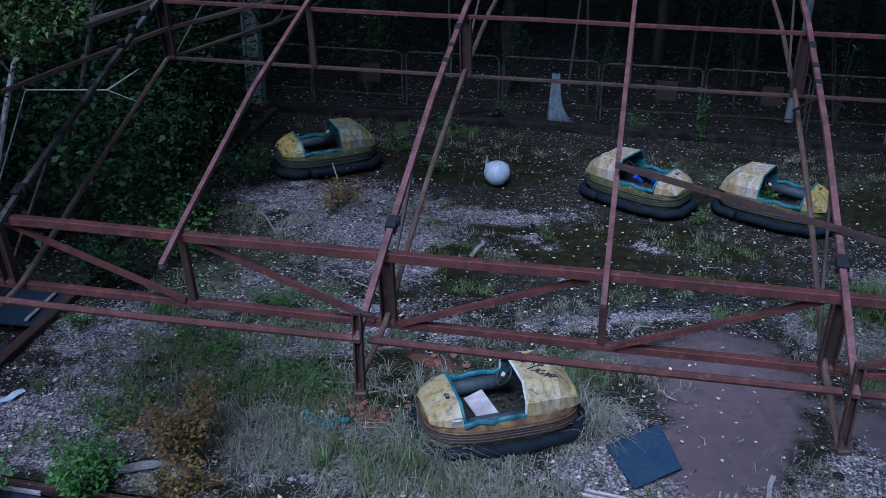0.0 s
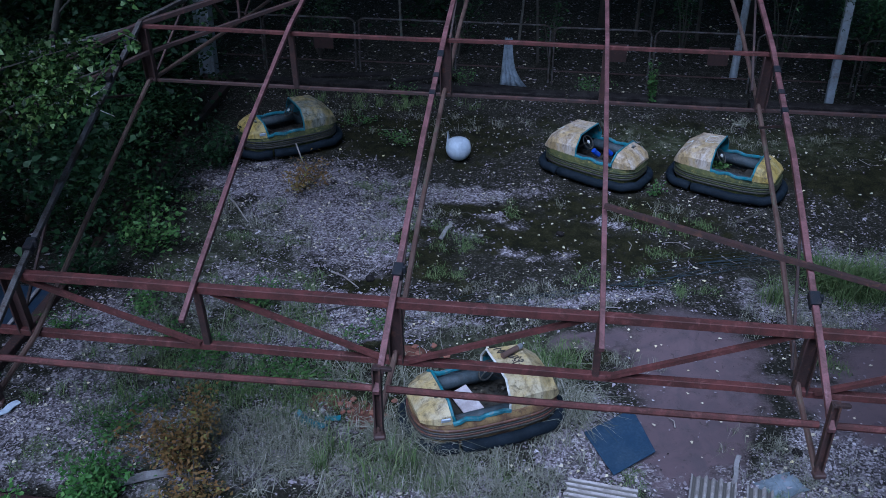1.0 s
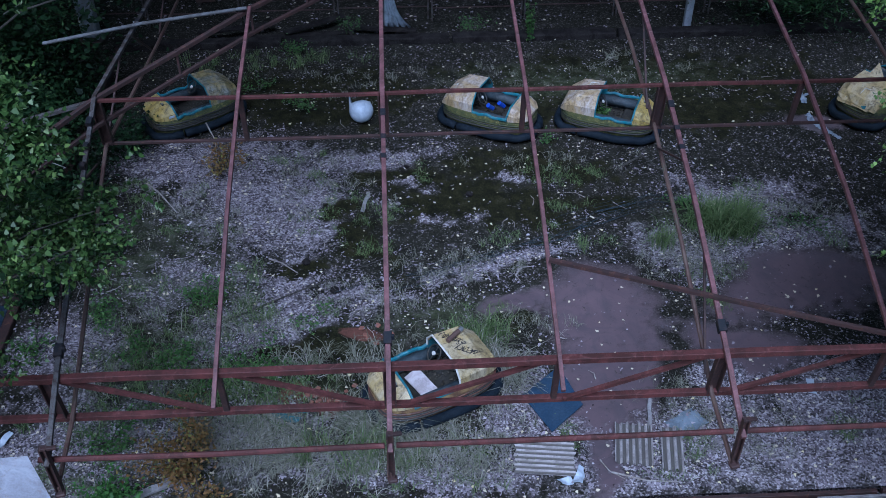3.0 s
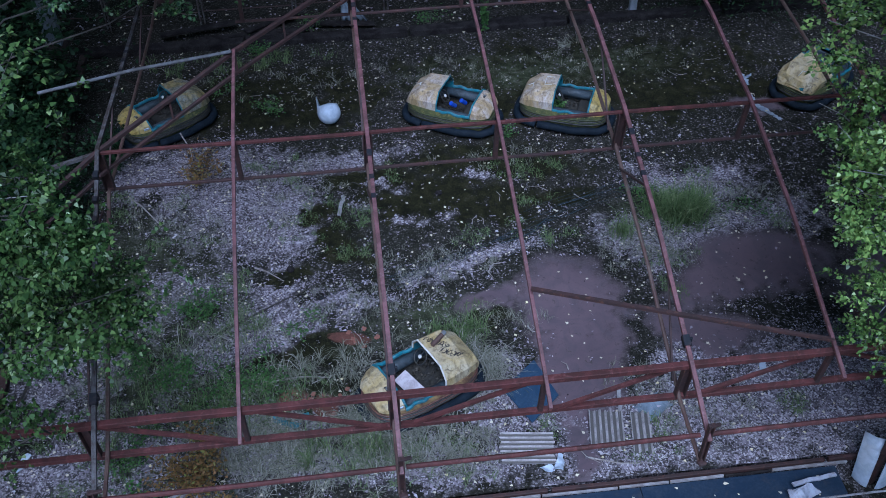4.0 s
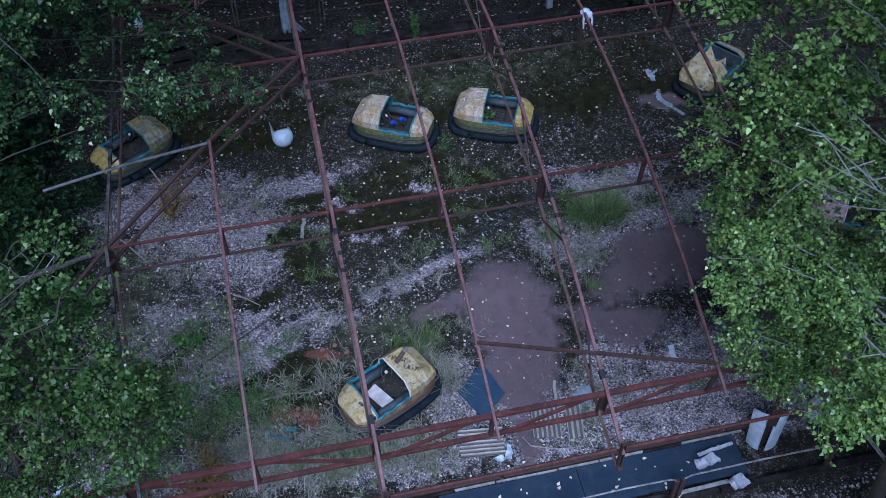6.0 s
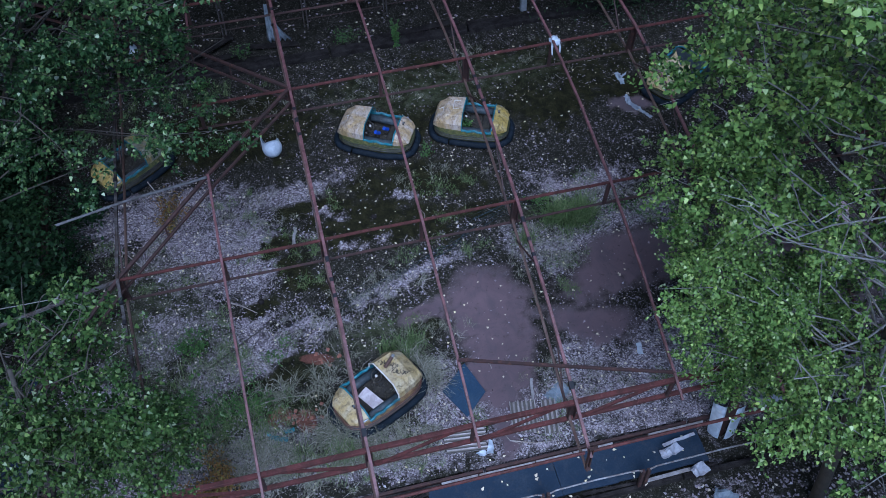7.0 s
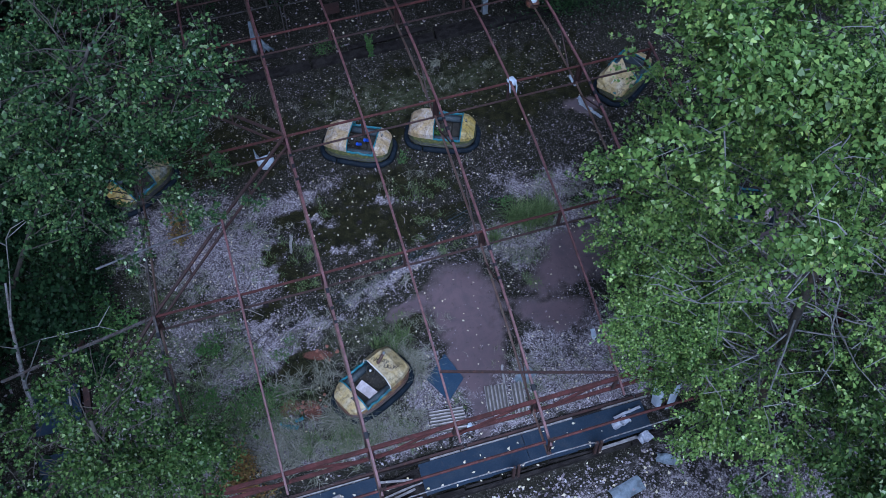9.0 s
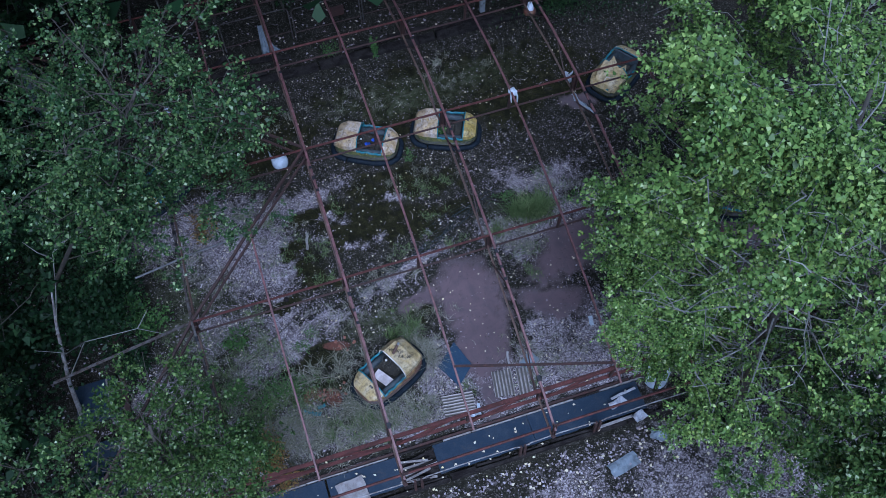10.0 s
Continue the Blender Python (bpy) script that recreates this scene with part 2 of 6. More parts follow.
def ground_material(name):
    """Trodden leaf mould and grit, with moss, wet bare floor and brick dust where the sheet's masks say so."""
    n = Nodes(name)
    big, mid, fine = n.noise(0.55, 5, 0.6), n.noise(4.5, 7, 0.7, warp=0.4), n.noise(38, 6, 0.75)
    windows = n.noise(1.9, 5, 0.7, warp=1.2)
    grit = n.voronoi(46, "Color")
    grit_v = n.math("MULTIPLY", n.add("ShaderNodeSeparateColor").outputs[0], 1.0)
    sep = grit_v.node.inputs[0].links[0].from_node
    n.put(sep.inputs[0], grit)
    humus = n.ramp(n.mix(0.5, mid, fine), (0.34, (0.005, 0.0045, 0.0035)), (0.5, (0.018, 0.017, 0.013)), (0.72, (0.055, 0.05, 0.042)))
    humus = n.mix(n.ramp(grit_v, (0.84, 0.0), (0.9, 0.5)), humus, (0.14, 0.125, 0.112))
    pale = n.ramp(n.mix(0.5, mid, fine), (0.38, (0.022, 0.019, 0.021)), (0.5, (0.14, 0.12, 0.135)), (0.63, (0.33, 0.295, 0.325)))
    pale = n.mix(n.ramp(big, (0.35, 0.0), (0.7, 0.45)), pale, (0.1, 0.085, 0.085))
    pale = n.mix(n.ramp(grit_v, (0.74, 0.0), (0.78, 0.85)), pale, (0.46, 0.42, 0.43))
    pale = n.mix(n.ramp(grit_v, (0.12, 0.8), (0.24, 0.0)), pale, (0.035, 0.028, 0.025))
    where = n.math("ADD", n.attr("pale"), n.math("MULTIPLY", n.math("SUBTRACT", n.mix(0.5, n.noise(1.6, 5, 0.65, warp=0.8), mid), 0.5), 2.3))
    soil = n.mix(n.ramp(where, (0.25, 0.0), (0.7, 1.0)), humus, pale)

    def edge(mask, soft=0.06, spread=0.7):
        v = n.math("ADD", n.attr(mask), n.math("MULTIPLY", n.math("SUBTRACT", n.mix(0.3, n.mix(0.5, mid, windows), fine), 0.5), spread))
        return n.ramp(v, (0.5 - soft, 0.0), (0.5 + soft, 1.0))

    moss = edge("moss", 0.09, 1.3)
    spots = n.ramp(n.noise(2.2, 7, 0.72, warp=1.4), (0.56, 0.0), (0.63, 0.8))
    moss = n.mix(1.0, moss, n.mix(0.6, spots, (0, 0, 0)), "LIGHTEN")
    moss_col = n.ramp(n.mix(0.5, mid, fine), (0.34, (0.003, 0.003, 0.0025)), (0.46, (0.009, 0.009, 0.005)), (0.56, (0.022, 0.021, 0.009)), (0.68, (0.055, 0.046, 0.036)))
    col = n.mix(moss, soil, moss_col)
    green = n.math("MULTIPLY", n.ramp(n.noise(2.6, 6, 0.7, warp=1.0), (0.4, 0.1), (0.6, 0.85)), edge("green", 0.25, 1.6))
    col = n.mix(green, col, n.ramp(n.mix(0.4, mid, fine), (0.32, (0.012, 0.014, 0.008)), (0.5, (0.045, 0.052, 0.026)), (0.68, (0.15, 0.145, 0.12))))
    brick = edge("brick", 0.05, 0.5)
    col = n.mix(brick, col, n.ramp(n.mix(0.4, mid, fine), (0.3, (0.05, 0.024, 0.018)), (0.7, (0.15, 0.066, 0.048))))
    wet = edge("wet", 0.12, 0.5)
    col = n.mix(wet, col, n.ramp(n.mix(0.3, big, mid), (0.25, (0.075, 0.055, 0.062)), (0.75, (0.135, 0.093, 0.1))))
    col = n.mix(n.math("MULTIPLY", n.ramp(windows, (0.45, 0.0), (0.65, 0.6)), wet), col, (0.055, 0.05, 0.056))
    col = n.mix(n.math("MULTIPLY", n.ramp(n.noise(9, 6, 0.75, warp=1.0), (0.58, 0.0), (0.66, 0.7)), wet), col, (0.03, 0.027, 0.02))
    rough = n.mix(wet, (0.92, 0.92, 0.92), n.ramp(big, (0.3, 0.3), (0.7, 0.42)))
    h = n.mix(0.5, mid, n.mix(0.6, fine, grit_v))
    h = n.mix(wet, h, (0.4, 0.4, 0.4))
    gloss = n.math("ADD", 0.06, n.math("MULTIPLY", n.add("ShaderNodeRGBToBW").outputs[0], 0.44))
    n.put(gloss.node.inputs[1].links[0].from_node.inputs[0].links[0].from_node.inputs[0], wet)
    return n.done(col, rough, n.bump(h, 0.9, 0.03), 0.0, gloss)


GROUND = ground_material("leaf_mould_ground")


# ---- building helpers ----
def link(name, me, material, parent=None, label=""):
    ob = new(name, me)
    if material and not me.materials:
        me.materials.append(material)
    if parent:
        ob.parent = parent
    if label:
        ob["label"] = label
    return ob


def part(name, bm, material, parent=None, label="", smooth=False):
    """Links a bmesh as one mesh object."""
    me = bpy.data.meshes.new(name)
    bmesh.ops.recalc_face_normals(bm, faces=bm.faces)
    if smooth:
        for f in bm.faces:
            f.smooth = True
    bm.to_mesh(me)
    bm.free()
    return link(name, me, material, parent, label)


def thing(name, at, label, category, group="", turn=0.0, tilt=(0.0, 0.0)):
    ob = new(name)
    ob.empty_display_size = 0.1
    ob.matrix_basis = pose(*at, tilt[0], tilt[1], turn)
    return tagged(ob, label, category, group)


def box(bm, centre, size, m=None, bevel=0.0):
    made = bmesh.ops.create_cube(bm, size=1.0)["verts"]
    bmesh.ops.scale(bm, vec=size, verts=made)
    if bevel:
        es = list({e for v in made for e in v.link_edges})
        made = list({v for f in bmesh.ops.bevel(bm, geom=es, offset=bevel, segments=1, affect="EDGES")["faces"] for v in f.verts} | {v for v in made if v.is_valid})
    bmesh.ops.transform(bm, matrix=Matrix.Translation(centre) @ (m or Matrix.Identity(4)), verts=made)
    return made


def along(p, q):
    """A pose at p whose z runs to q, and the length between them."""
    p, q = Vector(p), Vector(q)
    d = q - p
    z = d.normalized()
    side = Vector((0, 0, 1)).cross(z)
    side = side.normalized() if side.length > 1e-4 else Vector((1, 0, 0))
    up = z.cross(side)
    return Matrix.Translation(p) @ Matrix((side, up, z)).transposed().to_4x4(), d.length


def bar(bm, p, q, wide, high, kind="tube"):
    """A steel bar from p to q: a square tube, an angle or a channel."""
    m, length = along(p, q)
    t = 0.012
    w, h = wide / 2, high / 2
    if kind == "angle":
        prof = [(-w, h), (w, h), (w, h - t), (-w + t, h - t), (-w + t, -h), (-w, -h)]
    elif kind == "channel":
        prof = [(-w, h), (w, h), (w, -h), (w - t, -h), (w - t, h - t), (-w + t, h - t), (-w + t, -h), (-w, -h)]
    else:
        b = min(w, h) * 0.16
        prof = [(-w + b, h), (w - b, h), (w, h - b), (w, -h + b), (w - b, -h), (-w + b, -h), (-w, -h + b), (-w, h - b)]
    rings = []
    steps = max(1, int(length / 0.9))
    for i in range(steps + 1):
        z = length * i / steps
        j = 0.006 * (i not in (0, steps))
        dx, dy = random.uniform(-j, j), random.uniform(-j, j)
        rings.append([bm.verts.new(m @ Vector((x + dx, y + dy, z))) for x, y in prof])
    n = len(prof)
    for a, b in zip(rings, rings[1:]):
        for i in range(n):
            bm.faces.new((a[i], a[(i + 1) % n], b[(i + 1) % n], b[i]))
    bm.faces.new(rings[0][::-1])
    bm.faces.new(rings[-1])


def tube(bm, pts, radius, sides=8, closed=False, taper=None):
    """A round tube along points; taper: the radius at the end."""
    pts = [Vector(p) for p in pts]
    rings, n, last = [], len(pts), None
    for i, p in enumerate(pts):
        a = pts[(i - 1) % n] if closed or i else p
        b = pts[(i + 1) % n] if closed or i < n - 1 else p
        d = (b - a).normalized()
        ref = last if last is not None and abs(last.dot(d)) < 0.95 else (Vector((0, 0, 1)) if abs(d.z) < 0.9 else Vector((1, 0, 0)))
        u = (ref - d * ref.dot(d)).normalized()
        last = u
        v = d.cross(u)
        r = radius if taper is None else radius + (taper - radius) * i / max(1, n - 1)
        rings.append([bm.verts.new(p + (u * math.cos(k * 2 * math.pi / sides) + v * math.sin(k * 2 * math.pi / sides)) * r) for k in range(sides)])
    pairs = list(zip(rings, rings[1:])) + ([(rings[-1], rings[0])] if closed else [])
    for a, b in pairs:
        for k in range(sides):
            bm.faces.new((a[k], a[(k + 1) % sides], b[(k + 1) % sides], b[k]))
    if not closed:
        bm.faces.new(rings[0][::-1])
        bm.faces.new(rings[-1])


def mesh_of(name, verts, faces_per, material):
    """A mesh of many like polygons, from an array of corners (count, corners, 3)."""
    v = np.asarray(verts, np.float32).reshape(-1, 3)
    count = len(v) // faces_per
    me = bpy.data.meshes.new(name)
    me.vertices.add(len(v))
    me.vertices.foreach_set("co", v.ravel())
    me.loops.add(len(v))
    me.loops.foreach_set("vertex_index", np.arange(len(v), dtype=np.int32))
    me.polygons.add(count)
    me.polygons.foreach_set("loop_start", np.arange(count, dtype=np.int32) * faces_per)
    me.polygons.foreach_set("loop_total", np.full(count, faces_per, np.int32))
    me.update(calc_edges=True)
    me.materials.append(material)
    return me


RNG = np.random.default_rng(7)


def leaf_quads(centres, size, flat=0.5, spread=0.35, shape=0.8):
    """Folded four-cornered leaves about the centres, lying as level as flat says."""
    n = len(centres)
    up = np.stack([RNG.normal(0, 1, n), RNG.normal(0, 1, n), np.abs(RNG.normal(0, 1, n)) + flat * 3], 1)
    up /= np.linalg.norm(up, axis=1, keepdims=True)
    a = RNG.normal(0, 1, (n, 3))
    a -= up * (a * up).sum(1, keepdims=True)
    a /= np.linalg.norm(a, axis=1, keepdims=True)
    b = np.cross(up, a)
    s = size * (1 + spread * RNG.uniform(-1, 1, n))[:, None]
    bend = up * s * RNG.uniform(-0.12, 0.22, n)[:, None]
    c = np.asarray(centres)
    return np.stack([c - a * s * 0.5, c + b * s * 0.5 * shape - a * s * 0.2 + bend, c + a * s * 0.6, c - b * s * 0.5 * shape - a * s * 0.2 + bend], 1)


def blades(roots, height, width, lean=0.5, droop=0.4):
    """Grass blades of three corners, bent over by lean."""
    n = len(roots)
    ang = RNG.uniform(0, 2 * math.pi, n)
    h = height * RNG.uniform(0.5, 1.15, n)
    out = np.stack([np.cos(ang), np.sin(ang), np.zeros(n)], 1)
    side = np.stack([-np.sin(ang), np.cos(ang), np.zeros(n)], 1) * (width * 0.5)
    l = np.abs(RNG.normal(lean, lean * 0.5, n))
    mid = roots + out * (h * l * 0.4)[:, None] + np.array([0, 0, 1.0]) * (h * 0.6)[:, None]
    tip = roots + out * (h * l)[:, None] + np.array([0, 0, 1.0]) * (h * (1 - droop * np.minimum(l, 1.2)))[:, None]
    return np.stack([roots - side, roots + side, mid - side * 0.8, mid + side * 0.8, tip - side * 0.15, tip + side * 0.15], 1)


def blade_mesh(name, strips, material):
    """A mesh of bent strips of six corners, two faces each."""
    n = len(strips)
    first = np.arange(n, dtype=np.int32)[:, None] * 6
    loops = np.concatenate([first + [0, 1, 3, 2], first + [2, 3, 5, 4]], 1).ravel()
    me = bpy.data.meshes.new(name)
    me.vertices.add(n * 6)
    me.vertices.foreach_set("co", np.asarray(strips, np.float32).ravel())
    me.loops.add(n * 8)
    me.loops.foreach_set("vertex_index", loops.astype(np.int32))
    me.polygons.add(n * 2)
    me.polygons.foreach_set("loop_start", np.arange(n * 2, dtype=np.int32) * 4)
    me.polygons.foreach_set("loop_total", np.full(n * 2, 4, np.int32))
    me.update(calc_edges=True)
    me.materials.append(material)
    return me


# ---- ground ----
FLOOR_X, FLOOR_Y = (-6.75, 9.85), (6.8, 17.9)


def blob(x, y, cx, cy, rx, ry, turn=0.0):
    """1 in the middle of an ellipse, 0.5 at its edge, 0 outside."""
    c, s = math.cos(radians(turn)), math.sin(radians(turn))
    u, v = ((x - cx) * c + (y - cy) * s) / rx, (-(x - cx) * s + (y - cy) * c) / ry
    return np.clip(1 - 0.5 * np.hypot(u, v), 0, 1)


# Wide entries past y 15 also darken the far floor.
MOSS = [(-0.2, 12.75, 1.7, 0.7, -14), (-1.95, 11.85, 0.5, 0.8, 12), (-2.9, 11.0, 0.6, 0.25, 15), (1.9, 12.4, 0.6, 0.3, 0), (0.7, 13.55, 1.3, 0.5, -5), (0.7, 12.0, 0.6, 0.3, 0), (-1.6, 13.3, 0.5, 0.4, 0),
        (5.4, 15.3, 1.4, 0.7, 0), (-2.4, 9.55, 0.7, 0.25, 10), (3.2, 15.9, 3.6, 1.3, 0), (-2.8, 16.0, 2.2, 1.0, 0), (0.2, 9.9, 0.45, 0.3, 0), (-2.6, 8.8, 0.6, 0.3, 0)]
MOSS_GAPS = [(-1.15, 13.05, 0.42, 0.12, -8), (-0.5, 12.25, 0.42, 0.12, -12), (0.6, 13.15, 0.5, 0.1, -10), (-1.5, 12.45, 0.2, 0.1, 0)]
WET = [(1.45, 9.95, 0.8, 0.95, 0), (1.35, 8.6, 0.48, 1.0, 0), (4.3, 10.35, 1.3, 0.7, 10), (7.5, 9.5, 2.0, 1.5, 0),
       (0.2, 10.15, 0.5, 0.22, 0), (0.95, 7.2, 0.25, 0.6, 0), (6.1, 14.5, 0.5, 0.25, 0), (3.35, 9.2, 0.95, 0.42, -18)]
BRICKS = [(-1.9, 9.66, 0.33, 0.12, -15), (-2.3, 8.42, 0.17, 0.26, 10), (-2.75, 8.62, 0.22, 0.2, 20), (6.2, 9.0, 0.6, 0.5, 0)]
PALE = [(-3.0, 12.5, 0.75, 0.95, -8), (-3.9, 12.9, 0.8, 0.7, 0), (-1.8, 13.9, 0.9, 0.3, 0), (2.6, 7.4, 2.4, 0.6, 0), (0.1, 11.05, 1.2, 0.11, 14), (-1.8, 10.4, 0.5, 0.11, 25), (-3.2, 8.0, 0.7, 0.5, 0),
        (3.2, 11.2, 0.9, 0.4, -8), (-5.2, 7.8, 1.2, 0.8, 0), (-3.4, 9.9, 1.2, 0.4, 15), (-5.8, 9.6, 0.6, 0.6, 0), (-4.6, 13.9, 1.2, 0.7, 0), (5.0, 8.0, 1.5, 0.7, 0),
        (-4.4, 10.9, 0.7, 0.45, 0), (-2.9, 10.6, 0.5, 0.4, 0), (4.3, 12.6, 0.9, 0.35, -8), (5.0, 11.6, 1.0, 0.35, -8), (-1.3, 7.4, 1.2, 0.35, 0), (5.6, 7.3, 2.6, 0.7, 0), (0.5, 8.1, 0.35, 0.7, 0), (2.9, 8.5, 0.5, 0.4, 0), (3.0, 3.4, 8.0, 1.0, 0)]
GREEN = [(-3.4, 8.7, 1.0, 0.5, 0), (-4.6, 9.4, 0.9, 0.8, 0), (-5.0, 11.3, 1.0, 1.2, 0), (-1.0, 7.9, 1.0, 0.25, 0), (3.4, 11.6, 0.8, 0.4, 0), (-4.6, 7.5, 1.2, 0.6, 0), (-0.9, 9.9, 1.1, 0.4, 10), (-4.1, 10.4, 0.7, 0.6, 0), (2.3, 16.3, 2.2, 0.6, 0)]


def ripple(x, y, step, seed):
    return np.array([noise.noise((a * step, b * step, seed)) for a, b in zip(x, y)])


def masks_at(x, y):
    """The cover of the ground at each place, its patches drawn out of round and broken up."""
    r1, r2, r3, r4 = ripple(x, y, 0.8, 1.0), ripple(x, y, 0.8, 21.0), ripple(x, y, 2.6, 5.0), ripple(x, y, 6.0, 8.0)
    u, v = x + 0.45 * r1 + 0.25 * r3, y + 0.38 * r2 + 0.2 * r4
    m = {k: np.max([blob(u, v, *b) for b in some], axis=0) for k, some in (("moss", MOSS), ("wet", WET), ("green", GREEN), ("pale", PALE))}
    m["brick"] = np.max([blob(x, y, *b) for b in BRICKS], axis=0)
    gaps = np.max([blob(u, v, *b) for b in MOSS_GAPS], axis=0)
    m["moss"] = np.minimum(m["moss"], 0.7) + 0.34 * r3 + 0.3 * r4 + 0.12 * r2 - 0.55 * np.clip(gaps * 2 - 0.6, 0, 1)
    m["pale"] = np.maximum(m["pale"], 0.8 * gaps)
    m["wet"] = m["wet"] + 0.12 * r4
    # Beyond y 15.2 the pale cover fades: dark soil plus tree shade as colour.
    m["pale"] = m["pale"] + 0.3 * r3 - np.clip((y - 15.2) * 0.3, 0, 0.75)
    return m


def ground_sheet(name, x0, x1, y0, y1, cell, level, rough):
    nx, ny = int((x1 - x0) / cell) + 1, int((y1 - y0) / cell) + 1
    gx, gy = np.meshgrid(np.linspace(x0, x1, nx), np.linspace(y0, y1, ny))
    x, y = gx.ravel(), gy.ravel()
    masks = masks_at(x, y)
    z = np.array([noise.fractal((a * 0.9, b * 0.9, 3.0), 1.0, 2.0, 4) for a, b in zip(x, y)]) * rough
    z += np.array([noise.noise((a * 6, b * 6, 9.0)) for a, b in zip(x, y)]) * rough * 0.35
    z *= 1 - np.clip(masks["wet"] * 2 - 0.6, 0, 0.95)
    me = bpy.data.meshes.new(name)
    faces = [(j * nx + i, j * nx + i + 1, (j + 1) * nx + i + 1, (j + 1) * nx + i) for j in range(ny - 1) for i in range(nx - 1)]
    me.from_pydata(np.stack([x, y, z + level], 1).tolist(), [], faces)
    for k, v in masks.items():
        me.attributes.new(k, "FLOAT", "POINT").data.foreach_set("value", v.astype(np.float32))
    me.polygons.foreach_set("use_smooth", [True] * len(me.polygons))
    return link(name, me, GROUND)


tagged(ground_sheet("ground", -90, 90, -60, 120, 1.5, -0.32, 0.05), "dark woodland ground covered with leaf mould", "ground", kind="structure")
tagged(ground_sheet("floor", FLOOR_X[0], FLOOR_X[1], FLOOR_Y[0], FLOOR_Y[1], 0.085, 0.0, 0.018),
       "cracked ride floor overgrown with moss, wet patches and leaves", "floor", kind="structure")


# ---- edge beams of the ride floor and the walkway ----
def edge_beam(name, p, q, wide, high, material, label):
    ob = thing(name, (0, 0, 0), label, "edge beam", "edge beams")
    ob["kind"] = "structure"
    p, q = Vector(p), Vector(q)
    n = max(1, int((q - p).length / 3.2))
    for i in range(n):
        bm = bmesh.new()
        a, b = p.lerp(q, i / n), p.lerp(q, (i + 1) / n - 0.004)
        jit = Vector((0, 0, random.uniform(-0.02, 0.02)))
        bar(bm, a + jit, b + jit * 0.3, wide, high)
        part("beam", bm, material, ob)
    return ob


edge_beam("far_edge_beam", (-6.9, 17.95, -0.02), (9.95, 17.95, -0.02), 0.24, 0.3, TIMBER, "dark rotten timber beam along the floor edge")
edge_beam("near_edge_beam", (-6.9, 6.76, -0.06), (8, 6.76, -0.06), 0.05, 0.09, RUST_DARK, "rusty steel channel along the floor edge")
edge_beam("side_edge_beam", (-6.8, 6.8, 0.0), (-6.8, 17.9, 0.0), 0.14, 0.2, RUST_DARK, "rusty steel beam along the floor side")
edge_beam("side_edge_beam", (9.9, 6.8, 0.0), (9.9, 17.9, 0.0), 0.2, 0.22, TIMBER, "dark rotten timber beam along the floor side")
edge_beam("walkway_edge_beam", (-4.5, 5.85, -0.18), (8, 5.85, -0.18), 0.07, 0.14, TIMBER, "dark timber beam along the walkway")


def slab(bm, corners, thick):
    """A flat sheet of that thickness whose upper face has the given corners."""
    top = [bm.verts.new(c) for c in corners]
    low = [bm.verts.new((c[0], c[1], c[2] - thick)) for c in corners]
    bm.faces.new(top)
    bm.faces.new(low[::-1])
    n = len(top)
    for i in range(n):
        bm.faces.new((top[i], low[i], low[(i + 1) % n], top[(i + 1) % n]))


walkway = thing("walkway", (0, 0, 0), "dark blue sheet-covered walkway with lifted and missing panels", "walkway")
walkway["kind"] = "structure"
random.seed(77)
for x0, x1, lift in ((-6.95, -5.62, -0.01), (-5.6, -4.32, 0.0), (-4.3, -3.0, 0.0), (-2.95, -1.35, -0.01), (-0.52, 1.7, 0.006), (1.71, 4.35, 0.0)):
    bm = bmesh.new()
    n = 8
    for i in range(n):
        a, b = x0 + (x1 - x0) * i / n, x0 + (x1 - x0) * (i + 1) / n
        slab(bm, [(a, 6.02 + random.uniform(-0.02, 0.0), -0.1 + lift), (b, 6.02 + random.uniform(-0.02, 0.0), -0.1 + lift), (b, 6.68, -0.09), (a, 6.68, -0.09)], 0.03)
    bmesh.ops.remove_doubles(bm, verts=bm.verts, dist=0.001)
    part("panel", bm, BLUE, walkway)
for k in range(11):
    bm = bmesh.new()
    box(bm, (-0.95 + random.uniform(-0.14, 0.14), 5.98 + 0.056 * k, -0.13 + random.uniform(-0.03, 0.04)), (random.uniform(0.5, 0.95), random.uniform(0.03, 0.06), 0.025),
        pose(0, 0, 0, random.uniform(-9, 9), random.uniform(-4, 4), random.uniform(-14, 10)), 0.004)
    part("board", bm, PLANK if k % 2 else TIMBER, walkway, "broken weathered board")
# Dark sheet stands in for the shaded gap under the missing panel.
bm = bmesh.new()
box(bm, (-0.95, 6.3, -0.24), (0.95, 0.6, 0.02))
part("gap_shade", bm, TIMBER, walkway, "dark sheet standing for the shade under the missing panel")
x = -6.9
while x < 4.3:
    l = random.uniform(0.5, 1.3)
    bm = bmesh.new()
    box(bm, (x + l / 2, 6.7 + random.uniform(-0.006, 0.006), -0.06), (l - 0.02, random.uniform(0.02, 0.035), 0.04), pose(0, 0, 0, 0, random.uniform(-0.6, 0.6), random.uniform(-0.5, 0.5)), 0.004)
    part("trim_strip", bm, PLANK if random.random() < 0.6 else TIMBER, walkway, "chipped trim strip")
    x += l
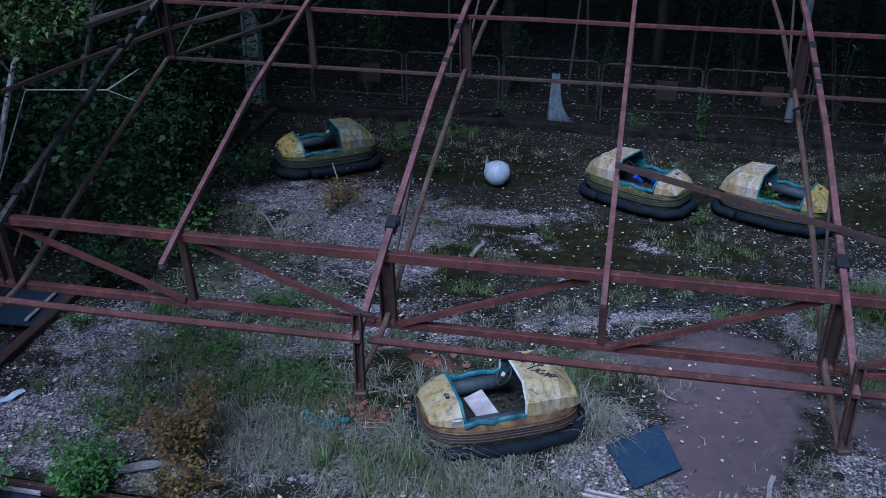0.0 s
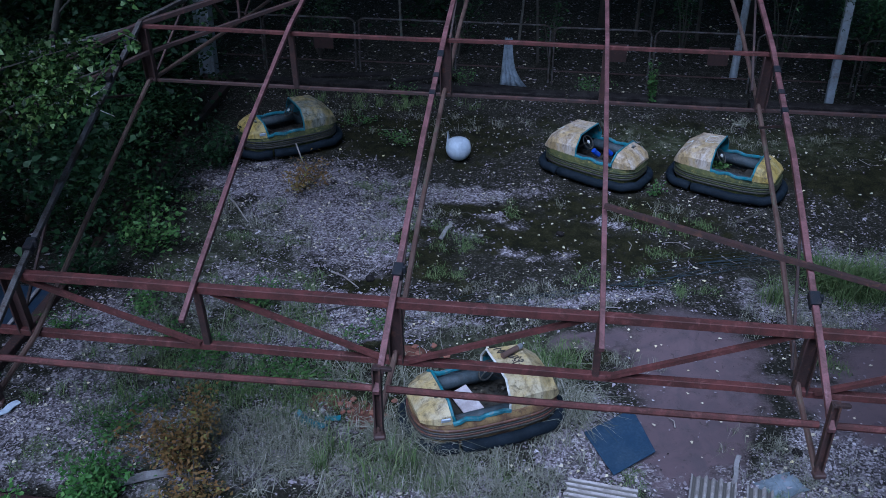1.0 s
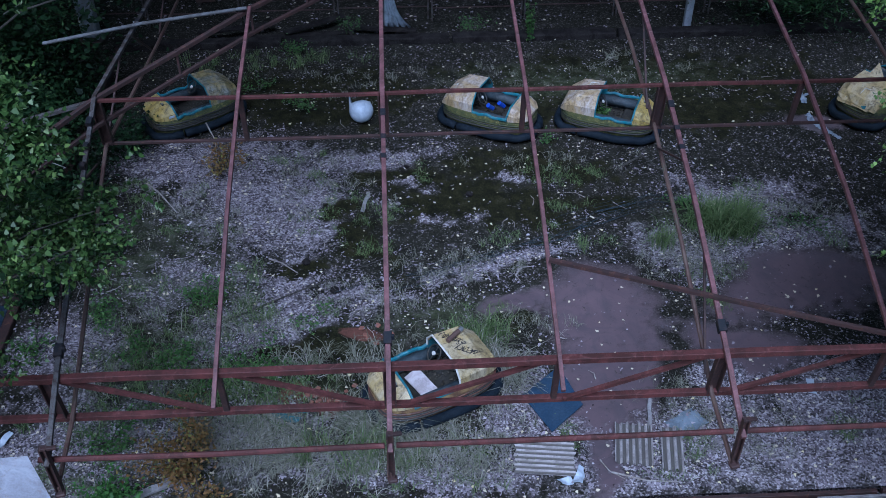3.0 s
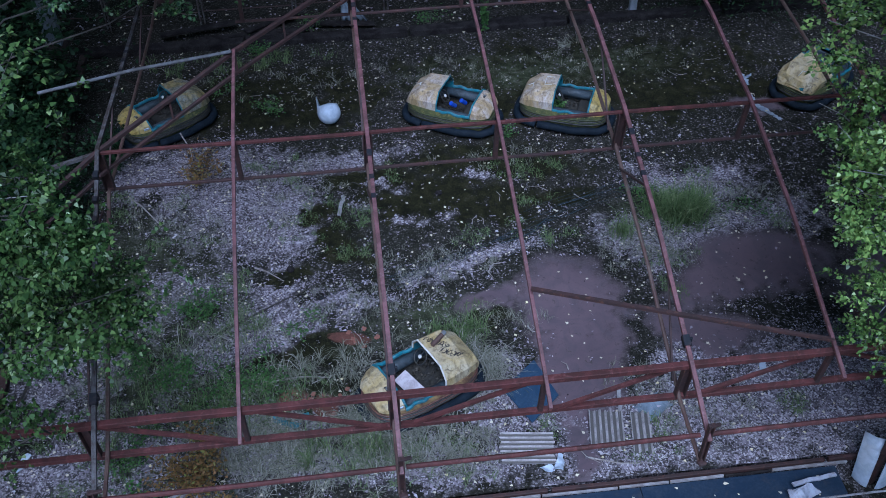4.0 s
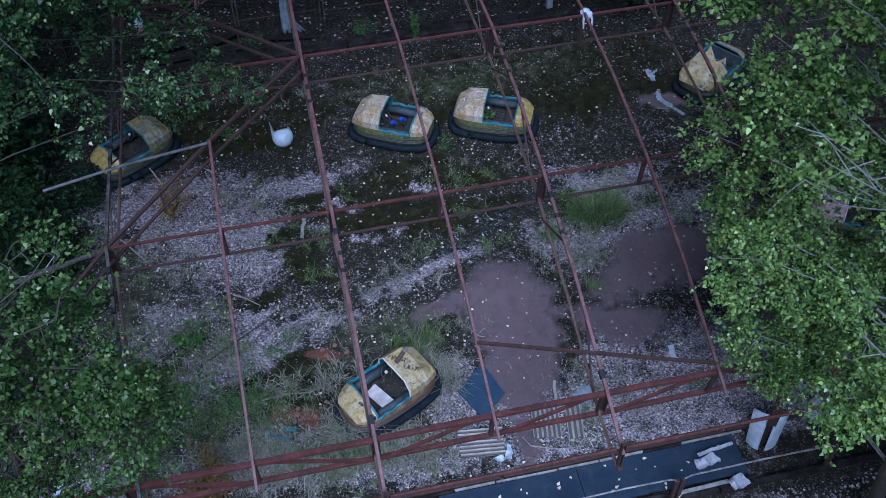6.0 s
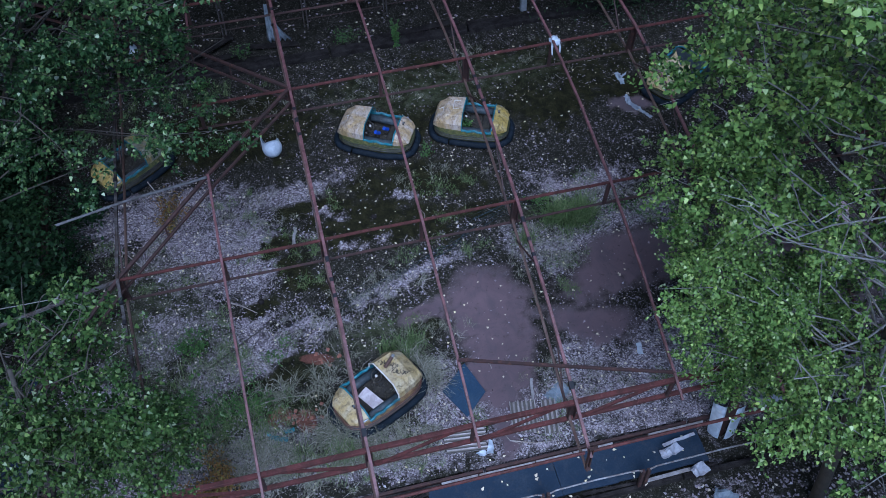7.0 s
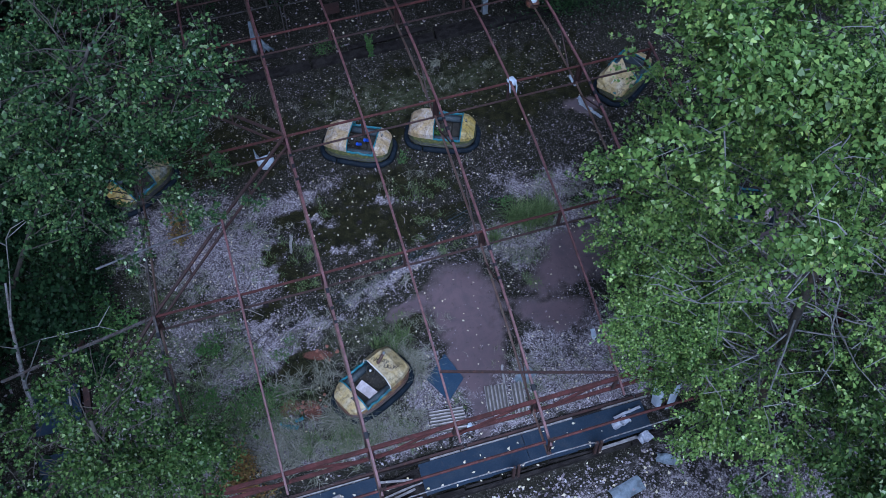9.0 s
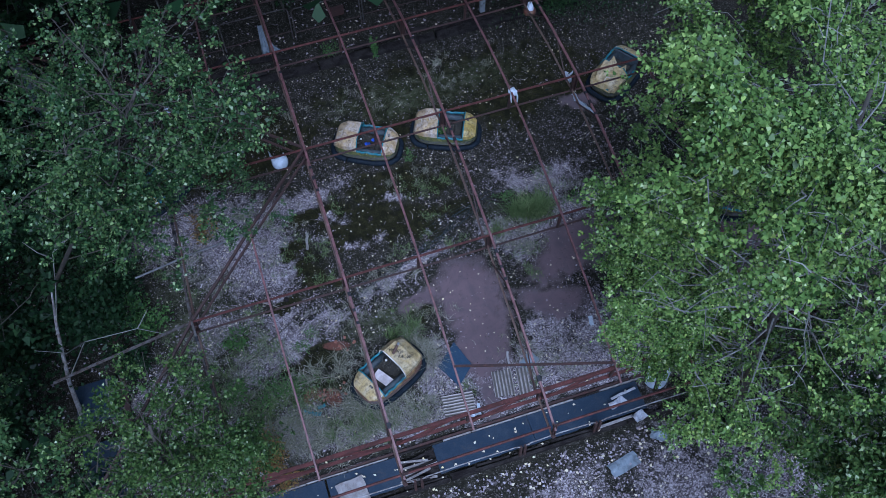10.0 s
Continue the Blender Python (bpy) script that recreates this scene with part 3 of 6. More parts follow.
for k, (y0, y1) in enumerate(((6.9, 8.1), (8.15, 9.1), (9.6, 10.6))):
    bm = bmesh.new()
    slab(bm, [(-7.95, y0, -0.1), (-6.98, y0, -0.09), (-6.98, y1, -0.09), (-7.95, y1, -0.1)], 0.03)
    part("panel", bm, BLUE, walkway)
    bm = bmesh.new()
    box(bm, (-7.12 - 0.03 * k, (y0 + y1) / 2, -0.06), (0.05, y1 - y0 - 0.08, 0.03), pose(0, 0, 0, 0, 0, random.uniform(-1.5, 1.5)), 0.004)
    part("trim_strip", bm, PLANK, walkway, "chipped trim strip")
x = -3.2
while x < 4.4:
    l = random.uniform(0.35, 1.1)
    bm = bmesh.new()
    box(bm, (x + l / 2, 5.93 + random.uniform(-0.02, 0.02), -0.1), (l - 0.03, random.uniform(0.03, 0.07), 0.03), pose(0, 0, 0, random.uniform(-5, 5), random.uniform(-1, 1), random.uniform(-1.5, 1.5)), 0.004)
    part("edge_strip", bm, PLANK if random.random() < 0.2 else TIMBER, walkway, "splintered edge board")
    x += l + random.uniform(0, 0.15)


# ---- roof frame ----
MAIN, SINGLE = [-4.45, -1.45, 1.55, 4.55, 7.55], [-2.95, 0.06, 3.06, 6.06]
ROWS_Y = [5.92, 8.99, 11.98, 14.97, 18.02]
ROWS_Z = [3.31, 4.24, 4.57, 4.3, 3.31]
DEPTH = 0.58


def arch(y, lift=0.0):
    """The roof's height over the floor, along the ribs."""
    knots = [(5.0, 3.0), (5.92, 3.36), (7.45, 3.9), (8.99, 4.29), (10.5, 4.52), (11.98, 4.62), (13.5, 4.55), (14.97, 4.35), (16.5, 3.95), (18.02, 3.36), (19.0, 3.0)]
    for (a, p), (b, q) in zip(knots, knots[1:]):
        if y <= b:
            return p + (q - p) * (y - a) / (b - a) + lift
    return knots[-1][1] + lift


def truss(row, x0, x1, diagonals):
    y, z = ROWS_Y[row], ROWS_Z[row]
    ob = thing("roof_truss", (0, y, z), "rust-red steel truss of the bare roof frame", "truss", "roof trusses")
    size = 0.068 if row == 0 else 0.036
    bm = bmesh.new()
    bar(bm, (x0, 0, 0), (x1, 0, 0), size, size)
    part("top_chord", bm, RUST, ob)
    bm = bmesh.new()
    bar(bm, (x0, 0.07, -DEPTH), (x1, 0.07, -DEPTH), size * 0.9, size * 0.85)
    part("bottom_chord", bm, RUST if row == 0 else RUST_DARK, ob)
    for x in sorted(MAIN + SINGLE):
        if x0 <= x <= x1:
            bm = bmesh.new()
            main = x in MAIN
            bar(bm, (x, 0.0, -0.02), (x, 0.07, -DEPTH), 0.11 if main else 0.055, 0.07 if main else 0.05, "channel" if main else "tube")
            part("post", bm, RUST_DARK, ob)
    for (a, za), (b, zb) in diagonals:
        bm = bmesh.new()
        bar(bm, (a, 0.03, za), (b, 0.04, zb), 0.038, 0.038, "angle")
        part("diagonal", bm, RUST, ob)
    return ob


T_, B_ = -0.05, -DEPTH + 0.03
truss(0, -7.5, 7.65, [((-4.35, T_), (-3.0, B_)), ((-2.85, T_), (-1.55, B_)), ((-1.35, B_), (-0.05, T_)), ((0.15, B_), (1.45, T_)), ((1.65, B_), (3.0, T_)), ((3.1, T_), (4.5, B_))])
truss(1, -4.5, 7.6, [])
truss(2, -3.05, 6.15, [])
truss(3, -4.5, 7.6, [])
truss(4, -7.5, 10.6, [])


def rib(x, y0, y1, main, flat=None, slew=0.0):
    """A rib of the roof across the trusses; a main one has a lower chord, sleeves and an eaves bracket."""
    ob = thing("main_rib" if main else "roof_rib", (x, 0, 0), "double-chord steel rib with dark bolted sleeves" if main else "slim rust-red steel rib of the roof frame", "rib",
               "main ribs" if main else "roof ribs")
    top = (lambda y: min(arch(y) - (0.08 if 6.5 < y < 8.0 else 0.0), max(3.75, flat - 0.12 * max(0.0, y - 8.99)))) if flat else arch
    off = lambda y: slew * max(0.0, (8.99 - y) / 3.07) if slew else 0.0
    ys = [y0] + [y for y in (5.92, 7.45, 8.99, 10.5, 11.98, 13.5, 14.97, 16.5, 18.02) if y0 + 0.1 < y < y1 - 0.1] + [y1]
    for a, b in zip(ys, ys[1:]):
        bm = bmesh.new()
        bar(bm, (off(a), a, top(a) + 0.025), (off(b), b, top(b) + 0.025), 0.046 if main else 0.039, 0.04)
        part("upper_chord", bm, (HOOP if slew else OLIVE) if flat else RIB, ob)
    if not main:
        return ob
    bm = bmesh.new()
    low = [(off(y) - 0.015, y, top(y) - DEPTH - 0.02) for y in ys if 5.5 < y < 18.5]
    low = ([(off(5.2) - 0.02, 5.2, 2.7)] if y0 < 5.5 else []) + low
    tube(bm, low, 0.023)
    part("lower_chord", bm, OLIVE, ob)
    for a, b in ((6.1, 6.9), (8.7, 7.9), (9.3, 10.2), (11.7, 10.8), (12.3, 13.1), (14.6, 13.8)):
        if b < y1:
            bm = bmesh.new()
            bar(bm, (-0.05, a, top(a) - DEPTH), (0, b, top(b)), 0.022, 0.022)
            part("web_bar", bm, RUST_DARK, ob)
    for y, half, fat in ((6.12, 0.055, 0.03), (8.05, 0.03, 0.01), (8.3, 0.03, 0.01), (8.62, 0.045, 0.014), (10.9, 0.03, 0.01), (11.2, 0.045, 0.014), (11.45, 0.03, 0.01), (14.2, 0.04, 0.012)):
        if y < y1:
            bm = bmesh.new()
            bar(bm, (off(y), y - half, top(y - half) + 0.025), (off(y), y + half, top(y + half) + 0.025), 0.046 + fat, 0.042 + fat)
            if fat > 0.02:
                box(bm, (off(y) + 0.045, y, top(y) + 0.045), (0.03, 0.03, 0.06), None, 0.006)
            part("sleeve", bm, SLEEVE, ob)
    for ye in ([5.19] if y0 < 5.5 else []):
        bm = bmesh.new()
        e = off(ye)
        bar(bm, (e, ye, 3.28), (e, ye + 0.02, 2.64), 0.06, 0.055, "channel")
        box(bm, (e + 0.005, ye, 2.67), (0.085, 0.075, 0.04), pose(0, 0, 0, 0, 0, 12), 0.01)
        box(bm, (e + 0.04, ye + 0.01, 3.26), (0.13, 0.035, 0.03), pose(0, 0, 0, 0, 15, 20), 0.005)
        part("eaves_bracket", bm, RUST_DARK, ob)
    return ob


for x in MAIN[1:4]:
    rib(x, 5.15, 18.9, True)
rib(MAIN[0], 5.15, 18.9, True, flat=4.26, slew=0.13)
rib(MAIN[4], 5.15, 12.2, True, flat=4.26)
for x in SINGLE[1:3]:
    rib(x, 5.6, 18.4, False)
rib(SINGLE[0], 5.57, 10.45, False)
rib(SINGLE[0], 13.6, 18.4, False)
rib(SINGLE[3], 5.57, 12.1, False)

gutter = thing("eaves_rail", (0, 5.27, 3.03), "rust-red round steel rail along the eaves", "rail", "eaves rails")
for a, b in ((-7.4, -4.5), (-4.4, -1.5), (-1.4, 1.5), (1.6, 4.5)):
    bm = bmesh.new()
    tube(bm, [(a, 0, 0), ((a + b) / 2, random.uniform(-0.01, 0.01), -0.012), (b, 0, 0)], 0.026)
    part("pipe", bm, RUST, gutter)

for x_end, way, y_end in ((-1.45, -1, 8.99), (-1.45, -1, 14.97)):
    hip = thing("hip_rafter", (x_end, 11.98, 4.6), "paired steel hip rafter at the roof's end", "rafter", "hip rafters")
    dy = y_end - 11.98
    for drop, w in ((0.0, 0.05), (-0.3, 0.04)):
        run = [(0, 0, drop), (1.5 * way, dy * 0.5, drop - 0.1), (3.0 * way, dy, drop - 0.34), (5.9 * way, dy * 2.0, drop - 1.25)]
        for a, b in zip(run, run[1:]):
            bm = bmesh.new()
            bar(bm, a, b, w, w)
            part("chord", bm, RUST_DARK, hip)
    for s in (0.3, 0.5, 0.75):
        bm = bmesh.new()
        bar(bm, (3 * s * way, dy * s, -0.25 * s), (3 * s * way, dy * s, -0.3 - 0.25 * s), 0.026, 0.026)
        part("post", bm, RUST_DARK, hip)

end_rafter = thing("end_rafter", (-4.45, 8.99, 4.24), "weathered grey steel rafter sloping down at the roof's end", "rafter")
bm = bmesh.new()
bar(bm, (0, 0, 0), (-2.9, 0.0, -0.8), 0.045, 0.045)
part("bar", bm, HOOP, end_rafter)

loose = thing("fallen_roof_bar", (0.05, 6.72, 3.78), "loose rust-red steel angle lying across the ribs", "steel bar")
bm = bmesh.new()
bar(bm, (0, 0.02, 0), (3.02, -0.74, -0.37), 0.042, 0.034, "angle")
part("bar", bm, RUST_DARK, loose)
pale = thing("loose_grey_pipe", (-2.97, 10.35, 4.52), "loose pale grey pipe hanging off the roof frame", "pipe")
bm = bmesh.new()
tube(bm, [(0, 0.02, 0.05), (-1.2, 0.0, -0.1), (-2.35, -0.06, -0.29)], 0.021)
part("pipe", bm, SLATE_PIPE, pale)


fascia = thing("hanging_board", (-4.36, 5.14, 2.98), "weathered grey sheet panel fixed beside the eaves bracket", "panel")
bm = bmesh.new()
slab(bm, [(-0.62, -0.03, 0.27), (-0.04, 0.0, 0.27), (0.05, -0.06, -0.36), (-0.66, -0.1, -0.36)], 0.02)
part("sheet", bm, PALE_PAINT, fascia)


# ---- columns ----
def column(x, y, height, turn=0.0):
    ob = thing("roof_column", (x, y, -0.32), "pale grey painted steel column with rusty edges", "column", "roof columns", turn)
    for dx in (-0.14, 0.14):
        bm = bmesh.new()
        box(bm, (dx, 0, height / 2), (0.05, 0.26, height), None, 0.006)
        part("flange", bm, COLUMN, ob)
    bm = bmesh.new()
    box(bm, (0, 0, height / 2), (0.24, 0.05, height))
    part("web", bm, COLUMN, ob)
    bm = bmesh.new()
    box(bm, (0, 0, 0.05), (0.5, 0.45, 0.1), None, 0.01)
    part("base_plate", bm, RUST_DARK, ob)
    bm = bmesh.new()
    box(bm, (0, 0, height + 0.02), (0.38, 0.32, 0.04), None, 0.005)
    part("cap_plate", bm, RUST_DARK, ob)


column(-7.6, 18.9, 3.4)
back_column = thing("roof_post", (4.85, 18.75, -0.32), "slim pale grey steel post behind the floor edge", "post")
bm = bmesh.new()
box(bm, (0, 0, 1.7), (0.15, 0.13, 3.4), None, 0.01)
part("shaft", bm, COLUMN, back_column)
corner = thing("corner_column", (4.82, 6.5, -0.32), "rusty steel post between flared white painted plates", "column", "roof columns", -22)
for side in (-1, 1):
    bm = bmesh.new()
    slab(bm, [(side * 0.05, -0.06, 0.02), (side * 0.24, 0.05, 0.04), (side * 0.28, 0.16, 0.85), (side * 0.06, 0.05, 0.95)], 0.014)
    bmesh.ops.subdivide_edges(bm, edges=bm.edges, cuts=3, use_grid_fill=True)
    for v in bm.verts:
        v.co.y -= 0.05 * math.sin(math.pi * min(1.0, abs(v.co.x) / 0.26))
    part("side_plate", bm, WHITE, corner, "white painted flared plate", True)
bm = bmesh.new()
bar(bm, (0, 0.04, 0), (0.02, 0.06, 3.62), 0.09, 0.09, "channel")
part("shaft", bm, RUST_DARK, corner)
bm = bmesh.new()
box(bm, (0.01, -0.03, 0.95), (0.15, 0.03, 0.5), None, 0.006)
part("splice_plate", bm, RUST_DARK, corner, "dark rusty splice plate")
bm = bmesh.new()
tube(bm, [(0.09, 0.06, 0.5), (0.11, 0.08, 1.5)], 0.016, 6)
part("side_bar", bm, GREY_PIPE, corner)


# ---- bumper cars ----
def outline(s, half_l, half_w):
    """The plan of a bumper car: broad and rounded, drawn in a little towards the tail."""
    a = 2 * math.pi * s
    c, d = math.cos(a), math.sin(a)
    x = half_l * math.copysign(abs(c) ** 0.62, c)
    y = half_w * math.copysign(abs(d) ** 0.62, d) * (1.0 + 0.07 * c)
    return x, y


def ring_mesh(levels, steps=40):
    """A skin through level outlines of (half length, half width, z)."""
    bm = bmesh.new()
    rows = [[bm.verts.new((*outline(i / steps, l, w), z)) for i in range(steps)] for l, w, z in levels]
    for a, b in zip(rows, rows[1:]):
        for i in range(steps):
            bm.faces.new((a[i], a[(i + 1) % steps], b[(i + 1) % steps], b[i]))
    return bm


def cowl(sections, inset=0.0, closed=True):
    """A facetted hood lofted through sections of (x, half width, foot z, shoulder z, top z), open at its first end."""
    bm = bmesh.new()

    def profile(x, w, z0, z1, z2):
        w, z1, z2 = w - inset, z1 - inset * 0.5, z2 - inset
        return [(x, -w, z0), (x, -w * 0.985, z1), (x, -w * 0.66, z2 - 0.006), (x, -w * 0.3, z2), (x, w * 0.3, z2), (x, w * 0.66, z2 - 0.006), (x, w * 0.985, z1), (x, w, z0)]

    rows = [[bm.verts.new(Vector(p) + Vector((0, random.uniform(-1, 1), random.uniform(-1, 1))) * 0.004) for p in profile(*s)] for s in sections]
    for a, b in zip(rows, rows[1:]):
        for i in range(7):
            bm.faces.new((a[i], b[i], b[i + 1], a[i + 1]))
    if closed:
        bm.faces.new(rows[-1][::-1])
    return bm


def bumper_car(at, turn, label, hood_paint, tail_paint, side_paint, band_paint, tilt=(0, 0), rim_paint=None, ragged=0.0):
    car = thing("bumper_car", at, label, "bumper car", "bumper cars", turn, tilt)
    car.scale = (0.9, 0.9, 0.96)
    n = 48
    for k, (s0, s1) in enumerate(((0.2, 0.7), (0.7, 1.2))):
        bm = bmesh.new()
        pts = [(*outline(s0 + 0.004 + (s1 - s0 - 0.008) * i / 26, 0.975, 0.565), 0.135 + 0.012 * math.sin(i * 1.3 + k)) for i in range(27)]
        tube(bm, pts, 0.077, 10)
        for v in bm.verts:
            v.co.z = 0.14 + (v.co.z - 0.14) * 0.95
        part("rubber_bumper", bm, RUBBER, car, "black cracked rubber bumper", True)
    bm = ring_mesh([(0.84, 0.46, 0.06), (0.88, 0.5, 0.18), (0.9, 0.52, 0.27), (0.895, 0.517, 0.38), (0.875, 0.5, 0.45), (0.85, 0.475, 0.45), (0.85, 0.47, 0.3)])
    part("hull", bm, side_paint, car)
    for z, l, w, r, mat in ((0.245, 0.905, 0.525, 0.017, BLACK_BAND), (0.283, 0.908, 0.526, 0.014, band_paint), (0.312, 0.91, 0.527, 0.011, BLACK_BAND), (0.352, 0.907, 0.525, 0.014, band_paint)):
        bm = bmesh.new()
        tube(bm, [(*outline(i / n, l, w), z) for i in range(n)], r, 6, True)
        part("moulding", bm, mat, car)
    # floor and inner walls
    bm = bmesh.new()
    vs = [bm.verts.new((*outline(i / 32, 0.84, 0.47), 0.17 + random.uniform(0, 0.03))) for i in range(32)]
    mid = bm.verts.new((0, 0, 0.17))
    for i in range(32):
        bm.faces.new((vs[i], vs[(i + 1) % 32], mid))
    part("floor_pan", bm, PIT, car)
    part("inner_shell", ring_mesh([(0.82, 0.455, 0.17), (0.835, 0.465, 0.448)]), INNER, car)
    # front hood and tail deck, each with its lining
    shape = [(0.19, 0.47, 0.43, 0.6, 0.79), (0.6, 0.462, 0.43, 0.6, 0.768), (0.83, 0.39, 0.43, 0.53, 0.61), (0.88, 0.35, 0.42, 0.47, 0.52), (0.9, 0.32, 0.41, 0.44, 0.46)]
    bm = cowl(shape)
    if ragged:
        for v in bm.verts:
            v.co += Vector((random.uniform(-1, 1), random.uniform(-1, 1), random.uniform(-1, 0.4))) * ragged
    hood = part("hood", bm, hood_paint, car)
    part("lining", cowl(shape[:4], 0.03 + ragged), TEAL, hood, "teal padded lining")
    rim = [(0.185, -0.47, 0.43), (0.185, -0.463, 0.6), (0.185, -0.31, 0.78), (0.185, 0, 0.787), (0.185, 0.31, 0.78), (0.185, 0.463, 0.6), (0.185, 0.47, 0.43)]
    part("hood_rim", tubed(rim, 0.015, 6), rim_paint or TEAL, hood, "trim along the hood's edge")
    shape = [(-0.54, 0.455, 0.43, 0.55, 0.65), (-0.68, 0.43, 0.43, 0.53, 0.615), (-0.81, 0.365, 0.43, 0.49, 0.54), (-0.885, 0.28, 0.42, 0.44, 0.465)]
    tail = part("tail_deck", cowl(shape), tail_paint, car)
    part("lining", cowl(shape[:3], 0.03), TEAL, tail, "teal padded lining")
    rim = [(-0.5, -0.46, 0.44), (-0.535, -0.45, 0.55), (-0.535, -0.3, 0.642), (-0.535, 0, 0.648), (-0.535, 0.3, 0.642), (-0.535, 0.45, 0.55), (-0.5, 0.46, 0.44)]
    part("tail_rim", tubed(rim, 0.02, 6), TEAL, tail)
    for s in (-1, 1):
        pts = [(-0.54 + 0.081 * i, (0.475 + 0.012 * math.sin(i * 2.1)) * s, 0.462 + 0.014 * math.sin(i * 1.3 + s)) for i in range(10)]
        part("side_rail", tubed(pts, 0.031, 7), TEAL, car, "torn teal padding")
        part("bolster", tubed([(-0.5, 0.36 * s, 0.37), (-0.1, 0.37 * s, 0.38), (0.25, 0.37 * s, 0.38)], 0.085, 9), INNER, car, "dusty grey-blue padded bolster", True)
    badge = bmesh.new()
    box(badge, (-0.64, -0.12, 0.627), (0.05, 0.1, 0.014), pose(0, 0, 0, 0, 10, 0), 0.004)
    cap = part("badge", badge, BLACK_BAND, tail, "dark badge")
    part("cap", tubed([(-0.64, -0.12, 0.625), (-0.638, -0.12, 0.65)], 0.024, 9), CHROME, cap, "dull metal cap")
    bm = bmesh.new()
    box(bm, (-0.62, -0.44, 0.5), (0.11, 0.02, 0.05), pose(0, 0, 0, 20, 0, -6), 0.004)
    part("plate", bm, WHITE, tail, "small white plate")
    # Seat coloured near-black, as if deep in cockpit shade.
    bm = bmesh.new()
    box(bm, (-0.36, 0, 0.22), (0.24, 0.78, 0.12), None, 0.03)
    part("seat", bm, PIT, car, "seat painted near-black with the cockpit's shade")
    bm = bmesh.new()
    box(bm, (-0.51, 0, 0.42), (0.06, 0.84, 0.3), pose(0, 0, 0, 0, -12, 0), 0.02)
    part("backrest", bm, INNER, car)
    wheel = part("steering_column", tubed([(0.3, 0.14, 0.48), (0.13, 0.14, 0.6)], 0.016), BLACK_BAND, car)
    bm = bmesh.new()
    c, ax = Vector((0.12, 0.14, 0.61)), Matrix.Rotation(radians(-50), 4, "Y")
    tube(bm, [c + ax @ Vector((0.125 * math.cos(a), 0.125 * math.sin(a), 0)) for a in (i * math.pi / 10 for i in range(20))], 0.011, 6, True)
    tube(bm, [c + ax @ Vector((0.125, 0, 0)), c + ax @ Vector((-0.125, 0, 0))], 0.008, 5)
    part("steering_wheel", bm, BLACK_BAND, wheel)
    part("hub", tubed([c, c + ax @ Vector((0, 0, 0.02))], 0.03, 10), CHALK, wheel)
    # wet leaves that have gathered in the footwell
    pts = np.stack([RNG.uniform(-0.3, 0.75, 160), RNG.uniform(-0.4, 0.4, 160), RNG.uniform(0.2, 0.24, 160)], 1)
    link("leaf_heap", mesh_of("leaf_heap", leaf_quads(pts, 0.05, 1.0), 4, WET_LEAF), None, car, "wet dark leaves in the footwell")["kind"] = "stuff"
    return car, hood


def tubed(pts, r, sides=7, taper=None):
    bm = bmesh.new()
    tube(bm, pts, r, sides, False, taper)
    return bm


def strokes(parent, lines, radius, material, name="painted_mark"):
    for pts in lines:
        part(name, tubed(pts, radius, 4), material, parent)


car_a, hood_a = bumper_car((-0.98, 8.52, 0.0), 27, "faded yellow bumper car with scrawled hood in dry grass", YELLOW, YELLOW, RUSTY_SIDE, BAND, (0, 0), CHALK)
random.seed(5)
lines = []
for k in range(10):
    x0, y0 = 0.3 + 0.042 * (k % 5) + 0.06 * (k // 5), 0.26 - 0.058 * k
    spin, start = random.uniform(1.1, 1.9), random.uniform(0, 6)
    pts = []
    for j in range(9):
        x, y = x0 + 0.055 * math.sin(j * spin + start) + 0.006 * j, y0 + 0.03 * math.cos(j * spin * 0.7 + start) - 0.012 * j
        y = max(-0.29, min(0.29, y))
        top = 0.794 - (x - 0.19) * 0.0537 if x < 0.6 else 0.772 - (x - 0.6) * 0.687
        pts.append((x, y, top + 0.002))
    lines.append(pts)
strokes(hood_a, lines, 0.0055, INK, "scrawl")
bm = bmesh.new()
box(bm, (-0.2, -0.1, 0.37), (0.24, 0.55, 0.03), pose(0, 0, 0, 6, -14, 8), 0.006)
part("seat_board", bm, CUSHION, car_a, "pale loose seat board")

car_b, hood_b = bumper_car((-4.95, 15.25, 0.0), 35, "dirty yellow bumper car with a dark open cockpit", DINGY, GOLD, MOSSY, BLACK_BAND)
car_c, hood_c = bumper_car((0.33, 14.85, 0.0), 151, "cream and yellow bumper car with mossy sides", CREAM, CREAM, MOSSY, OLIVE_BAND)
car_d, hood_d = bumper_car((2.4, 14.62, 0.0), 156, "cream bumper car with yellow tail and plants inside", CREAM, GOLD, MOSSY, OLIVE_BAND)
car_e, hood_e = bumper_car((7.35, 14.95, 0.0), 215, "battered yellow bumper car with broken hood", YELLOW, YELLOW, MOSSY, OLIVE_BAND, (0, 0), None, 0.03)
bm = bmesh.new()
slab(bm, [(0.2, 0.12, 0.76), (0.3, -0.2, 0.75), (0.12, -0.12, 1.0)], 0.012)
slab(bm, [(0.2, 0.4, 0.62), (0.3, 0.16, 0.77), (0.08, 0.3, 0.86)], 0.012)
part("torn_edge", bm, YELLOW, hood_e, "torn upturned edge of the hood")
car_f, hood_f = bumper_car((8.25, 10.4, 0.0), 150, "pale pinkish bumper car half hidden under the poplar", PINK, PINK, MOSSY, BLACK_BAND, (0, 0), CHALK, 0.02)
for h in (hood_c, hood_d, hood_e):
    strokes(h, [[(0.79, 0.02, 0.643), (0.68, 0.03, 0.718), (0.67, 0.14, 0.724)]], 0.008, CHALK)
